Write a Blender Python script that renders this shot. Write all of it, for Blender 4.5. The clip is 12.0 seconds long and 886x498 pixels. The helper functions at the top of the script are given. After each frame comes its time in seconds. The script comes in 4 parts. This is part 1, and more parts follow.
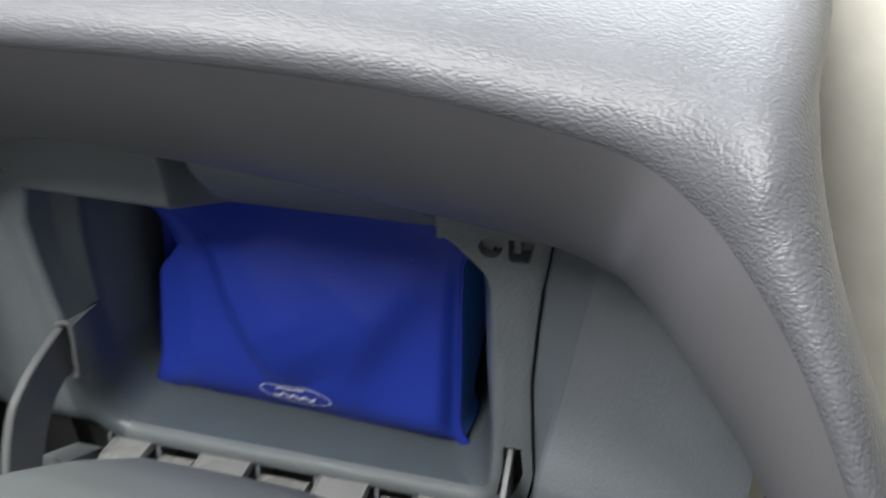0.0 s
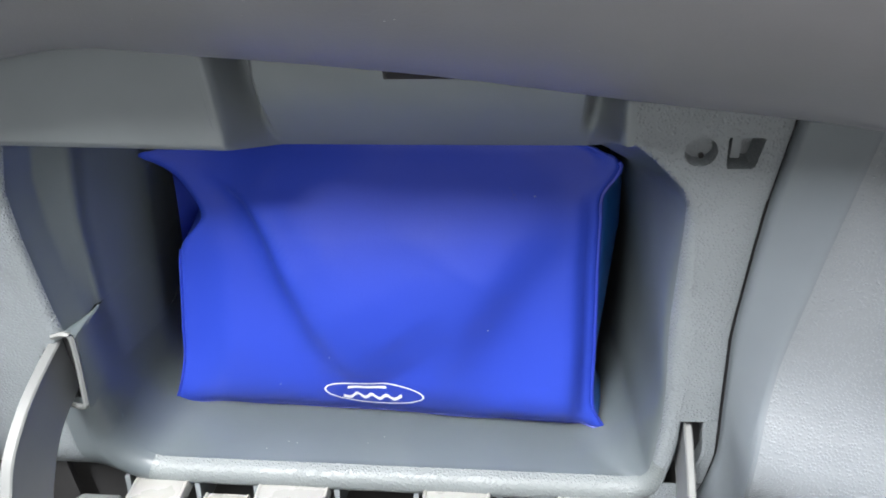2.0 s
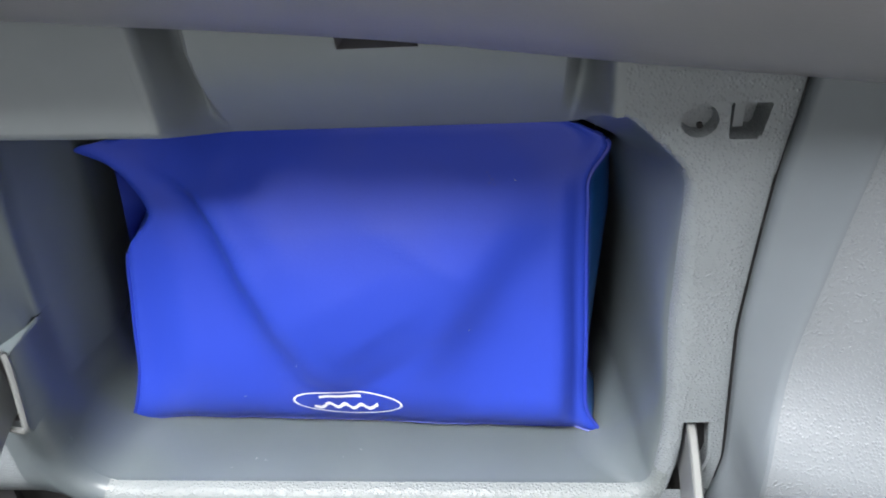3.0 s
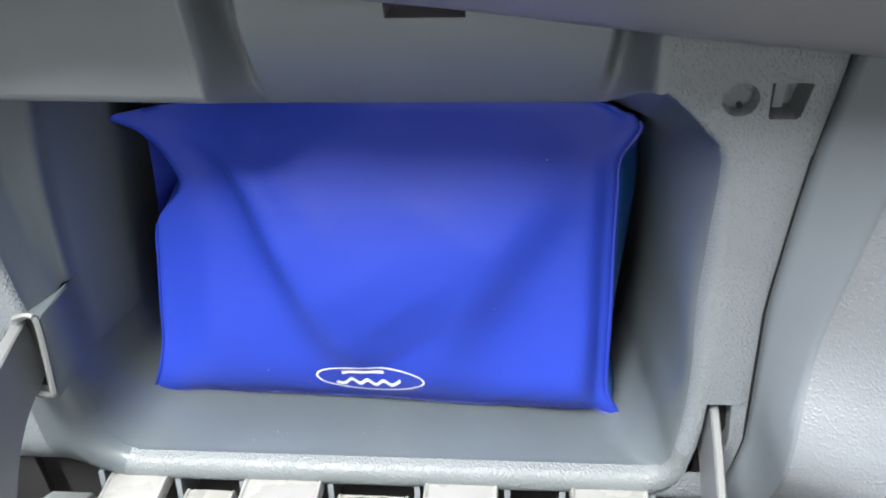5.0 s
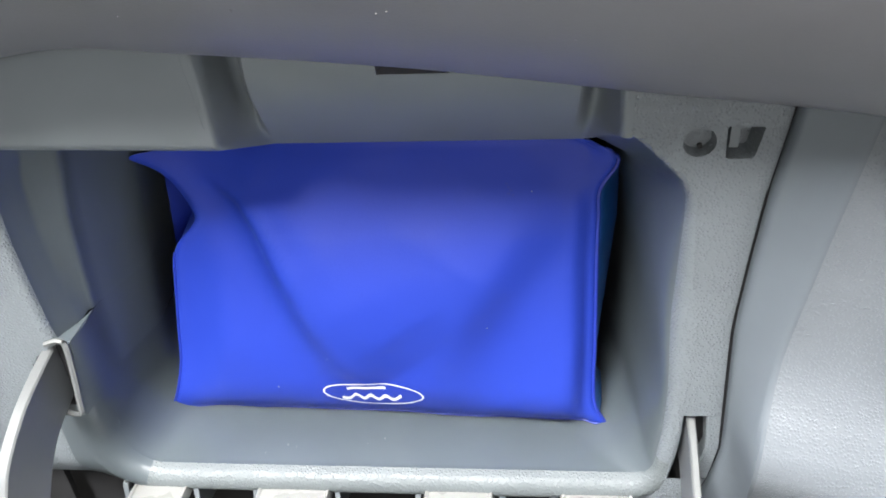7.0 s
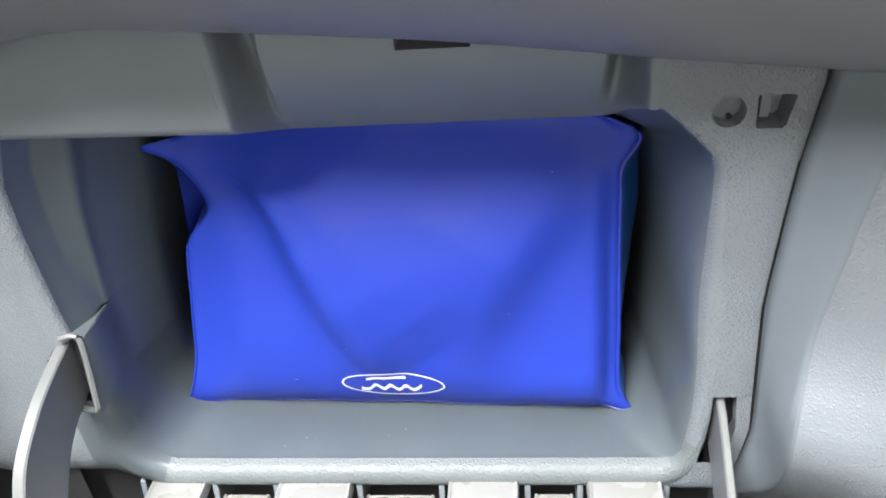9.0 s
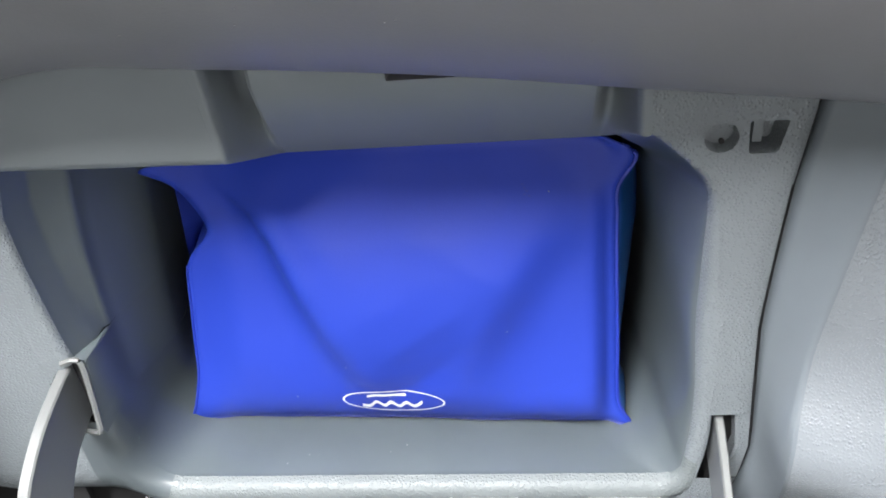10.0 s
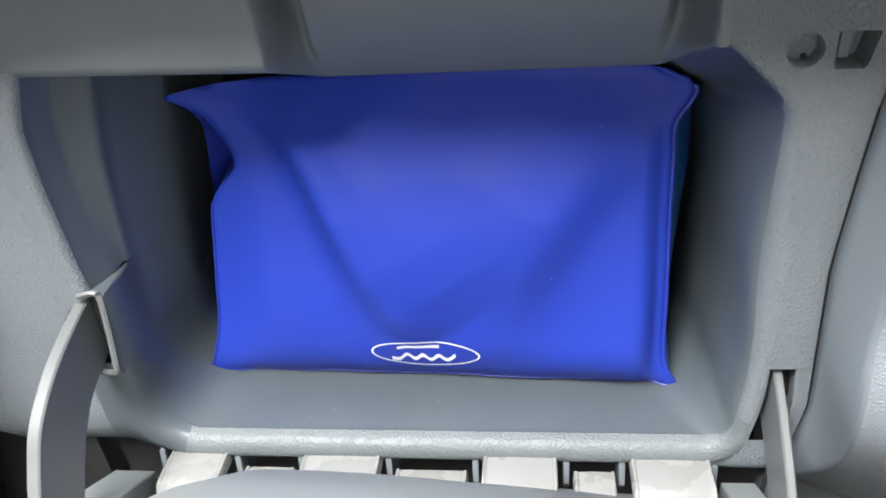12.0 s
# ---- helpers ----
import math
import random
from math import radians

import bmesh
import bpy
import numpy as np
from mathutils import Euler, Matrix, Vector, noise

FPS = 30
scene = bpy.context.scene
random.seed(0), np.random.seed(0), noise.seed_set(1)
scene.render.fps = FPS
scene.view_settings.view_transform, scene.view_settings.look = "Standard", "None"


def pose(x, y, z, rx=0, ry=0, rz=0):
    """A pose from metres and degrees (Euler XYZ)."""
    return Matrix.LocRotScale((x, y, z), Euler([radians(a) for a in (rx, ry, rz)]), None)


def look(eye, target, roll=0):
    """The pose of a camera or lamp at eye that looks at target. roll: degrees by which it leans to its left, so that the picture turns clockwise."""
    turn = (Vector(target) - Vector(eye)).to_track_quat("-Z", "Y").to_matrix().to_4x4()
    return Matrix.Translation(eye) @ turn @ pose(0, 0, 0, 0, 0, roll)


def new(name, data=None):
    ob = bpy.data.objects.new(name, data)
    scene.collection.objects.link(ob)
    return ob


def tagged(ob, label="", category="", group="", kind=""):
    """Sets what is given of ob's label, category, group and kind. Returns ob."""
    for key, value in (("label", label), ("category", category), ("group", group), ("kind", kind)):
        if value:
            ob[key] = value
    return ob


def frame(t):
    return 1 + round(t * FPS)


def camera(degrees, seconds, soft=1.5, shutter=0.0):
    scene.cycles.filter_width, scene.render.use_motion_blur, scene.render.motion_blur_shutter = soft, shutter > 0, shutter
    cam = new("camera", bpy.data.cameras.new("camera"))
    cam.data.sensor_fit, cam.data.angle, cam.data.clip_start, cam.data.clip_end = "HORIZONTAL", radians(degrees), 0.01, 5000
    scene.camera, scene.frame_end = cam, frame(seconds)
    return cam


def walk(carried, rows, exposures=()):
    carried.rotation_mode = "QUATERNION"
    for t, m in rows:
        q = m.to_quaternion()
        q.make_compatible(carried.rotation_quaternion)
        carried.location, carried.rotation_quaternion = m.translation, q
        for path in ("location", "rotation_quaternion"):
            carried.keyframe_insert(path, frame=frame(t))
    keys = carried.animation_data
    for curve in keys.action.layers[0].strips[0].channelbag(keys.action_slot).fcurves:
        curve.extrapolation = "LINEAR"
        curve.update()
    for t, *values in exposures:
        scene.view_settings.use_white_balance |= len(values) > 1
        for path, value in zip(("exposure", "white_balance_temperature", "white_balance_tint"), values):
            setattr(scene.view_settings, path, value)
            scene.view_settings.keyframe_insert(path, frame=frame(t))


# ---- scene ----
cam = camera(57.0, 12.0, soft=1.8, shutter=0.4)
PATH = [
    (0, (0.209, -0.364, 0.899), (-0.237, 1.252, -0.192), -1.5),
    (0.1, (0.203, -0.38, 0.909), (-0.236, 1.209, -0.222), -1.7),
    (0.2, (0.195, -0.398, 0.909), (-0.245, 1.175, -0.246), -1.3),
    (0.3, (0.172, -0.408, 0.904), (-0.242, 1.158, -0.269), -0.6),
    (0.4, (0.158, -0.404, 0.893), (-0.278, 1.161, -0.273), -0.7),
    (0.5, (0.136, -0.399, 0.883), (-0.277, 1.179, -0.275), -0.1),
    (0.6, (0.12, -0.393, 0.877), (-0.286, 1.192, -0.273), 0.0),
    (0.8, (0.09, -0.366, 0.854), (-0.274, 1.269, -0.238), 0.7),
    (1, (0.055, -0.307, 0.802), (-0.213, 1.403, -0.2), 2.2),
    (1.2, (0.053, -0.284, 0.773), (-0.11, 1.46, -0.194), 3.2),
    (1.5, (0.062, -0.298, 0.786), (-0.066, 1.401, -0.262), 1.2),
    (2, (0.081, -0.305, 0.821), (-0.114, 1.342, -0.298), -2.8),
    (2.5, (0.077, -0.295, 0.815), (-0.116, 1.359, -0.292), -3.8),
    (3, (0.083, -0.276, 0.8), (-0.078, 1.366, -0.33), -4.2),
    (3.2, (0.086, -0.271, 0.795), (-0.066, 1.373, -0.333), -4.0),
    (4.8, (0.074, -0.279, 0.796), (-0.1, 1.352, -0.35), -2.9),
    (5, (0.07, -0.285, 0.794), (-0.086, 1.359, -0.334), -2.4),
    (5.5, (0.102, -0.308, 0.843), (-0.079, 1.335, -0.283), -3.0),
    (6, (0.088, -0.297, 0.818), (-0.104, 1.344, -0.309), -3.0),
    (6.5, (0.081, -0.303, 0.82), (-0.106, 1.343, -0.3), -3.3),
    (8.5, (0.079, -0.297, 0.805), (-0.114, 1.351, -0.312), -5.0),
    (9, (0.072, -0.3, 0.808), (-0.121, 1.347, -0.311), -5.3),
    (9.5, (0.08, -0.29, 0.811), (-0.127, 1.355, -0.309), -6.0),
    (10, (0.078, -0.293, 0.819), (-0.139, 1.339, -0.317), -6.5),
    (10.5, (0.072, -0.293, 0.803), (-0.147, 1.337, -0.336), -6.3),
    (11, (0.068, -0.297, 0.801), (-0.146, 1.331, -0.341), -5.8),
    (11.5, (0.058, -0.287, 0.78), (-0.143, 1.35, -0.351), -5.1),
    (12, (0.059, -0.293, 0.784), (-0.168, 1.347, -0.338), -5.1),
]
EXPOSURES = [(0.0, -1.5), (0.3, -0.82), (0.5, -0.38), (1.0, 0.1), (1.5, 0.25), (3.0, 0.25), (5.0, 0.29), (5.5, 0.43), (6.5, 0.35), (8.5, 0.35), (10.5, 0.28), (11.0, 0.24), (11.5, 0.0), (12.0, 0.05)]
walk(cam, [(t, look(eye, target, roll)) for t, eye, target, roll in PATH], EXPOSURES)

# ---- light: overcast daylight through the open door and the windscreen, plus two added lamps ----
world = bpy.data.worlds.new("sky")
scene.world = world
world.use_nodes = True
wn, wl = world.node_tree.nodes, world.node_tree.links
sky = wn.new("ShaderNodeTexSky")
sky.sky_type, sky.sun_disc = "NISHITA", False
sky.sun_elevation, sky.sun_rotation = radians(50), radians(120)
wl.new(sky.outputs[0], wn["Background"].inputs[0])
wn["Background"].inputs[1].default_value = 0.004


def area_lamp(name, eye, target, sx, sy, watts, colour, shape="RECTANGLE"):
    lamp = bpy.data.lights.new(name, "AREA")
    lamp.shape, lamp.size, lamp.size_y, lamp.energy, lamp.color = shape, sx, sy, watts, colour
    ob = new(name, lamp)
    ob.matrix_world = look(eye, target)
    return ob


area_lamp("door_opening_light", (0.88, -0.75, 1.15), (-0.1, -0.05, 0.65), 0.9, 0.6, 3.0, (1.0, 1.0, 1.0))
area_lamp("windscreen_light", (0.0, 0.85, 1.38), (0.0, -0.1, 0.80), 1.6, 0.5, 100.0, (0.90, 0.955, 1.0))
# Added overhead main lamp; no roof window is known and the ceiling is closed.
area_lamp("added_overhead_light", (-0.20, -0.465, 1.640), (0.0, -0.02, 0.58), 0.54, 0.80, 93.0, (1.0, 0.995, 0.99), "ELLIPSE")

# Added fill from behind for the roll, header and wallet top; no window seen.
area_lamp("added_rear_fill", (0.12, -1.20, 1.00), (0.0, -0.1, 0.70), 1.0, 0.50, 4.0, (1.0, 0.97, 0.945))


# ---- materials ----
def material(name, base, rough=0.5, metal=0.0, spec=0.5, tint=0.12, grain=None, grain_size=0.0016, depth=0.25,
             stretch=(1, 1, 1), blotch=0.03, clear=0.0):
    """A moulded surface: base colour with soft blotches, fine relief of a given size in metres."""
    m = bpy.data.materials.new(name)
    m.use_nodes = True
    n, l = m.node_tree.nodes, m.node_tree.links
    b = n["Principled BSDF"]
    b.inputs["Metallic"].default_value = metal
    b.inputs["Specular IOR Level"].default_value = spec
    b.inputs["Coat Weight"].default_value = clear
    co = n.new("ShaderNodeTexCoord")
    mp = n.new("ShaderNodeMapping")
    mp.inputs["Scale"].default_value = stretch
    l.new(co.outputs["Object"], mp.inputs["Vector"])
    big = n.new("ShaderNodeTexNoise")
    big.inputs["Scale"].default_value, big.inputs["Detail"].default_value = 1.0 / blotch, 5.0
    l.new(co.outputs["Object"], big.inputs["Vector"])
    ramp = n.new("ShaderNodeMixRGB")
    ramp.blend_type = "MIX"
    ramp.inputs[1].default_value = tuple(c * (1 - tint) for c in base) + (1,)
    ramp.inputs[2].default_value = tuple(min(1, c * (1 + tint)) for c in base) + (1,)
    l.new(big.outputs["Fac"], ramp.inputs[0])
    l.new(ramp.outputs[0], b.inputs["Base Color"])
    rr = n.new("ShaderNodeMapRange")
    rr.inputs["To Min"].default_value, rr.inputs["To Max"].default_value = rough - 0.06, rough + 0.06
    l.new(big.outputs["Fac"], rr.inputs["Value"])
    l.new(rr.outputs[0], b.inputs["Roughness"])
    bump = n.new("ShaderNodeBump")
    bump.inputs["Distance"].default_value = 0.0005
    bump.inputs["Strength"].default_value = depth
    if grain == "pebble":
        v = n.new("ShaderNodeTexVoronoi")
        v.feature = "SMOOTH_F1"
        v.inputs["Scale"].default_value, v.inputs["Smoothness"].default_value = 1.0 / grain_size, 0.22
        l.new(mp.outputs[0], v.inputs["Vector"])
        dome = n.new("ShaderNodeMapRange")
        dome.interpolation_type = "SMOOTHSTEP"
        dome.inputs["From Min"].default_value, dome.inputs["From Max"].default_value = 0.62, 0.05
        l.new(v.outputs["Distance"], dome.inputs["Value"])
        bump.inputs["Distance"].default_value = grain_size * 0.30
        l.new(dome.outputs[0], bump.inputs["Height"])
    elif grain == "leather":
        warp = n.new("ShaderNodeTexNoise")
        warp.inputs["Scale"].default_value, warp.inputs["Detail"].default_value = 0.35 / grain_size, 2.0
        l.new(mp.outputs[0], warp.inputs["Vector"])
        shift = n.new("ShaderNodeMixRGB")
        shift.blend_type = "ADD"
        shift.inputs[0].default_value = grain_size * 1.6
        l.new(mp.outputs[0], shift.inputs[1])
        l.new(warp.outputs["Color"], shift.inputs[2])
        v = n.new("ShaderNodeTexVoronoi")
        v.feature = "SMOOTH_F1"
        v.inputs["Scale"].default_value, v.inputs["Smoothness"].default_value = 1.0 / grain_size, 0.35
        l.new(shift.outputs[0], v.inputs["Vector"])
        flip = n.new("ShaderNodeMath")
        flip.operation = "MULTIPLY"
        flip.inputs[1].default_value = -1.0
        l.new(v.outputs["Distance"], flip.inputs[0])
        bump.inputs["Distance"].default_value = grain_size * 0.26
        l.new(flip.outputs[0], bump.inputs["Height"])
    else:
        v = n.new("ShaderNodeTexNoise")
        v.inputs["Scale"].default_value, v.inputs["Detail"].default_value = 1.0 / grain_size, 4.0
        l.new(mp.outputs[0], v.inputs["Vector"])
        l.new(v.outputs["Fac"], bump.inputs["Height"])
    l.new(bump.outputs[0], b.inputs["Normal"])
    return m


GREY = (0.155, 0.172, 0.185)
fascia_mat = material("grained_grey_plastic", GREY, 0.42, spec=0.45, grain="pebble", grain_size=0.0013, depth=0.72)
# Same plastic, base darkened to offset the strong light on the lip.
lip_mat = material("darkened_lip_plastic", (0.122, 0.137, 0.141), 0.46, spec=0.45, grain="pebble", grain_size=0.0013, depth=0.62)
smooth_mat = material("satin_grey_plastic", GREY, 0.50, grain_size=0.004, depth=0.06)
# Fascia plastic with the box's inner shade put into a darker base.
inner_mat = material("shaded_box_plastic", (0.078, 0.093, 0.102), 0.31, grain_size=0.004, depth=0.06)
panel_mat = material("end_panel_plastic", (0.138, 0.152, 0.166), 0.32, grain="pebble", grain_size=0.0012, depth=0.62)
flange_mat = material("end_panel_edge_plastic", (0.108, 0.123, 0.138), 0.32, grain_size=0.004, depth=0.06)
console_mat = material("console_plastic", (0.150, 0.156, 0.160), 0.42, grain_size=0.002, depth=0.10)
trim_mat = material("dark_trim_plastic", (0.160, 0.158, 0.169), 0.42, grain_size=0.0012, depth=0.12)
pad_mat = material("leather_grain_pad", (0.100, 0.104, 0.114), 0.46, spec=0.5, grain="leather", grain_size=0.0011, depth=1.0, stretch=(0.75, 1.0, 1.0))
lid_mat = material("lid_plastic", (0.150, 0.163, 0.163), 0.50, spec=0.35, grain_size=0.003, depth=0.05)
tab_mat = material("pale_glossy_tab", (0.205, 0.205, 0.196), 0.28, grain_size=0.006, depth=0.15, tint=0.08)
arm_mat = material("arm_plastic", (0.125, 0.132, 0.14), 0.38, grain_size=0.003, depth=0.08)
arm_edge_mat = material("arm_edge_plastic", (0.112, 0.117, 0.117), 0.42, grain_size=0.002, depth=0.15)
# Near-black that paints deep shade into slots, holes and gaps.
black_mat = material("shade_black", (0.012, 0.012, 0.013), 0.7, grain_size=0.004, depth=0.1)
metal_mat = material("latch_steel", (0.36, 0.34, 0.33), 0.3, metal=1.0, grain_size=0.002, depth=0.15)
guard_mat = material("dull_guard_steel", (0.16, 0.155, 0.15), 0.42, metal=0.8, grain_size=0.002, depth=0.2)
# Pale non-metal base paints the glare on the screw heads.
plug_mat = material("glare_screw_head", (0.5, 0.5, 0.48), 0.45, grain_size=0.001, depth=0.2)
vinyl_mat = material("blue_vinyl", (0.020, 0.047, 0.385), 0.46, spec=0.25, grain_size=0.0009, depth=0.10, tint=0.05, blotch=0.05)
weld_mat = material("welded_vinyl_edge", (0.014, 0.034, 0.33), 0.42, grain_size=0.0007, depth=0.2, tint=0.08)
# Cover vinyl darkened to paint in the shade of the fold.
fold_mat = material("shaded_blue_fold", (0.016, 0.032, 0.26), 0.4, grain_size=0.001, depth=0.15)
lining_mat = material("dark_blue_gusset", (0.012, 0.085, 0.31), 0.4, grain_size=0.001, depth=0.15)
print_mat = material("white_print", (0.85, 0.86, 0.9), 0.5, grain_size=0.001, depth=0.05, tint=0.03)
cream_mat = material("cream_door_trim", (0.84, 0.81, 0.71), 0.55, grain_size=0.0015, depth=0.1)
cloth_mat = material("headliner_cloth", (0.5, 0.49, 0.46), 0.9, grain_size=0.002, depth=0.3)
carpet_mat = material("grey_carpet", (0.07, 0.068, 0.065), 0.95, grain_size=0.003, depth=0.8)
dust_mat = material("pale_dust", (0.34, 0.34, 0.33), 0.8, grain_size=0.0005, depth=0.1)


# ---- building helpers ----
def thing(name, label, category, base=(0, 0, 0), kind="", group=""):
    ob = new(name)
    ob.empty_display_size = 0.02
    return tagged(ob, label, category, group, kind)


def part(name, bm, mat, parent, label="", smooth=40, thick=0.0, bevel=0.0):
    bmesh.ops.remove_doubles(bm, verts=bm.verts, dist=1e-6)
    bmesh.ops.recalc_face_normals(bm, faces=bm.faces)
    if any(e.is_boundary for e in bm.edges):
        lean_to = sum((f.normal * f.calc_area() for f in bm.faces), Vector()).dot(Vector((0, -1, 0.6)))
        if lean_to < 0:
            bmesh.ops.reverse_faces(bm, faces=bm.faces)
    me = bpy.data.meshes.new(name)
    bm.to_mesh(me)
    bm.free()
    me.materials.append(mat)
    me.polygons.foreach_set("use_smooth", [True] * len(me.polygons))
    me.set_sharp_from_angle(angle=radians(smooth))
    ob = new(name, me)
    ob.parent = parent
    if thick:
        so = ob.modifiers.new("thickness", "SOLIDIFY")
        so.thickness, so.offset = thick, 0.0
    if bevel:
        be = ob.modifiers.new("edges", "BEVEL")
        be.width, be.segments, be.limit_method, be.angle_limit = bevel, 2, "ANGLE", radians(35)
    if label:
        ob["label"] = label
    return ob


def sheet(rows, closed=False, bm=None):
    """A grid of quads over rows of points."""
    bm = bm or bmesh.new()
    vs = [[bm.verts.new(p) for p in row] for row in rows]
    for a, b in zip(vs, vs[1:]):
        k = len(a)
        for i in range(k if closed else k - 1):
            j = (i + 1) % k
            bm.faces.new((a[i], a[j], b[j], b[i]))
    return bm


def smoothed(pts, per=5):
    """Catmull-Rom through the points."""
    pts = [Vector(p) for p in pts]
    full = [2 * pts[0] - pts[1]] + pts + [2 * pts[-1] - pts[-2]]
    out = []
    for i in range(1, len(full) - 2):
        a, b, c, d = full[i - 1:i + 3]
        for k in range(per):
            t = k / per
            out.append(0.5 * ((2 * b) + (c - a) * t + (2 * a - 5 * b + 4 * c - d) * t * t + (3 * b - a - 3 * c + d) * t ** 3))
    return out + [pts[-1]]


def eased(v, a, b):
    """0 below a, 1 above b, a soft step between."""
    q = min(1.0, max(0.0, (v - a) / (b - a)))
    return q * q * (3 - 2 * q)


def lerp_table(table, v):
    """Piecewise linear value from (key, value) pairs in rising key order."""
    if v <= table[0][0]:
        return table[0][1]
    for (k0, a), (k1, b) in zip(table, table[1:]):
        if v <= k1:
            return a + (b - a) * (v - k0) / (k1 - k0)
    return table[-1][1]


def slab(lo, hi, bm=None):
    bm = bm or bmesh.new()
    x0, y0, z0 = lo
    x1, y1, z1 = hi
    v = [bm.verts.new(p) for p in ((x0, y0, z0), (x1, y0, z0), (x1, y1, z0), (x0, y1, z0), (x0, y0, z1), (x1, y0, z1), (x1, y1, z1), (x0, y1, z1))]
    for f in ((0, 3, 2, 1), (4, 5, 6, 7), (0, 1, 5, 4), (1, 2, 6, 5), (2, 3, 7, 6), (3, 0, 4, 7)):
        bm.faces.new([v[i] for i in f])
    return bm


def prism(outline, axis, a, b, bm=None):
    """A plate: a closed outline in the plane across axis, from a to b along it."""
    bm = bm or bmesh.new()

    def at(p, w):
        return (w, p[0], p[1]) if axis == "x" else (p[0], w, p[1]) if axis == "y" else (p[0], p[1], w)
    lo = [bm.verts.new(at(p, a)) for p in outline]
    hi = [bm.verts.new(at(p, b)) for p in outline]
    bm.faces.new(lo)
    bm.faces.new(hi)
    for i in range(len(outline)):
        j = (i + 1) % len(outline)
        bm.faces.new((lo[i], lo[j], hi[j], hi[i]))
    return bm


def pierced(outline, holes, y, depths):
    """A flat face at y with blind holes, each a loop with its own depth."""
    bm = bmesh.new()
    edges = []
    loops = []
    for loop in [outline] + holes:
        vs = [bm.verts.new((p[0], y, p[1])) for p in loop]
        loops.append(vs)
        edges += [bm.edges.new((vs[i], vs[(i + 1) % len(vs)])) for i in range(len(vs))]
    bmesh.ops.triangle_fill(bm, edges=edges, use_beauty=True)
    for vs, d in zip(loops[1:], depths):
        c = sum((v.co for v in vs), Vector()) / len(vs)
        deep = [bm.verts.new(c + (v.co - c) * 0.9 + Vector((0, d, 0))) for v in vs]
        for i in range(len(vs)):
            j = (i + 1) % len(vs)
            bm.faces.new((vs[i], vs[j], deep[j], deep[i]))
        bm.faces.new(deep)
    return bm


def ring(cx, cz, r, n=24):
    return [(cx + r * math.cos(2 * math.pi * i / n), cz + r * math.sin(2 * math.pi * i / n)) for i in range(n)]


def tube(points, radius, sides=6, bm=None):
    bm = bm or bmesh.new()
    pts = [Vector(p) for p in points]
    rows = []
    for i, p in enumerate(pts):
        d = (pts[min(i + 1, len(pts) - 1)] - pts[max(i - 1, 0)]).normalized()
        a = d.orthogonal().normalized()
        b = d.cross(a)
        rows.append([p + radius * (math.cos(2 * math.pi * k / sides) * a + math.sin(2 * math.pi * k / sides) * b) for k in range(sides)])
    sheet(rows, closed=True, bm=bm)
    bm.faces.new([v for v in bm.verts][-sides:])
    return bm


# ---- cabin shell: plain, out of view ----
def shell_wall(name, lo, hi, mat):
    ob = part(name, slab(lo, hi), mat, None)
    return tagged(ob, kind="structure")


shell_wall("floor", (-0.9, -1.6, 0.08), (0.9, 0.7, 0.12), carpet_mat)
shell_wall("wall_front", (-0.9, 0.62, 0.12), (0.9, 0.66, 0.9), black_mat)
shell_wall("wall_footwell", (-0.9, 0.10, 0.12), (0.26, 0.14, 0.66), black_mat)
shell_wall("ceiling", (-0.9, -1.6, 2.02), (0.9, 0.3, 2.06), cloth_mat)
shell_wall("wall_rear", (-0.9, -1.64, 0.12), (0.9, -1.6, 1.0), carpet_mat)
shell_wall("wall_far_side", (-0.94, -1.6, 0.12), (-0.9, 0.62, 1.0), carpet_mat)

# ---- glove box housing ----
YF, YB, ZF = -0.040, 0.17, 0.5035
box = thing("glove_box", "open grey plastic glove box set in the dashboard", "glove box")


def fall(z):
    """How far the fascia curls back towards its lower edge."""
    return 0.020 * max(0.0, (0.518 - z) / 0.034) ** 2


def outer_left(z):
    """Plan of the fascia's flank at height z: outer flange, step, flat."""
    xo = lerp_table([(0.47, -0.178), (0.493, -0.191), (0.521, -0.204), (0.556, -0.2120), (0.608, -0.2070), (0.653, -0.2020), (0.695, -0.1935), (0.74, -0.186)], z)
    xr = lerp_table([(0.47, -0.178), (0.50, -0.188), (0.541, -0.1915), (0.579, -0.188), (0.635, -0.1785), (0.683, -0.1695), (0.74, -0.158)], z)
    xr = max(xr, xo + 0.006)
    up = 0.0085 * min(1.0, max(0.15, (z - 0.50) / 0.03))
    return [(xo + 0.004, YF + 0.03), (xo + 0.0002, YF + 0.002), (xo, YF - up + 0.003), (xo + 0.0008, YF - up + 0.001), (xo + 0.0026, YF - up), (xr - 0.0034, YF - up - 0.0004), (xr - 0.0016, YF - up + 0.0002), (xr - 0.0004, YF - up + 0.0016),
            (xr + 0.0016, YF - 0.0014), (xr + 0.003, YF - 0.0004), (xr + 0.005, YF), (xr + 0.008, YF), (-0.1465 if z > 0.679 else -0.1455, YF), (-0.1455 if z > 0.679 else -0.140, YF)]


rows = []
for k in range(31):
    z = 0.478 + k * (0.732 - 0.478) / 30
    rows.append([(x, y + fall(z), z) for x, y in outer_left(z)])
part("fascia_flank", sheet(rows), fascia_mat, box, "grained grey plastic flank with a stepped edge", smooth=60)

# beside the opening, above the slot: flat, then a smooth chamfer and the side wall
zs = [0.5895 + k * (0.6874 - 0.5895) / 8 for k in range(9)]


def lean_in(z):
    """How far the back of the side wall leans towards the middle."""
    return lerp_table([(0.552, 0.0), (0.59, 0.0030), (0.686, 0.0155)], z)


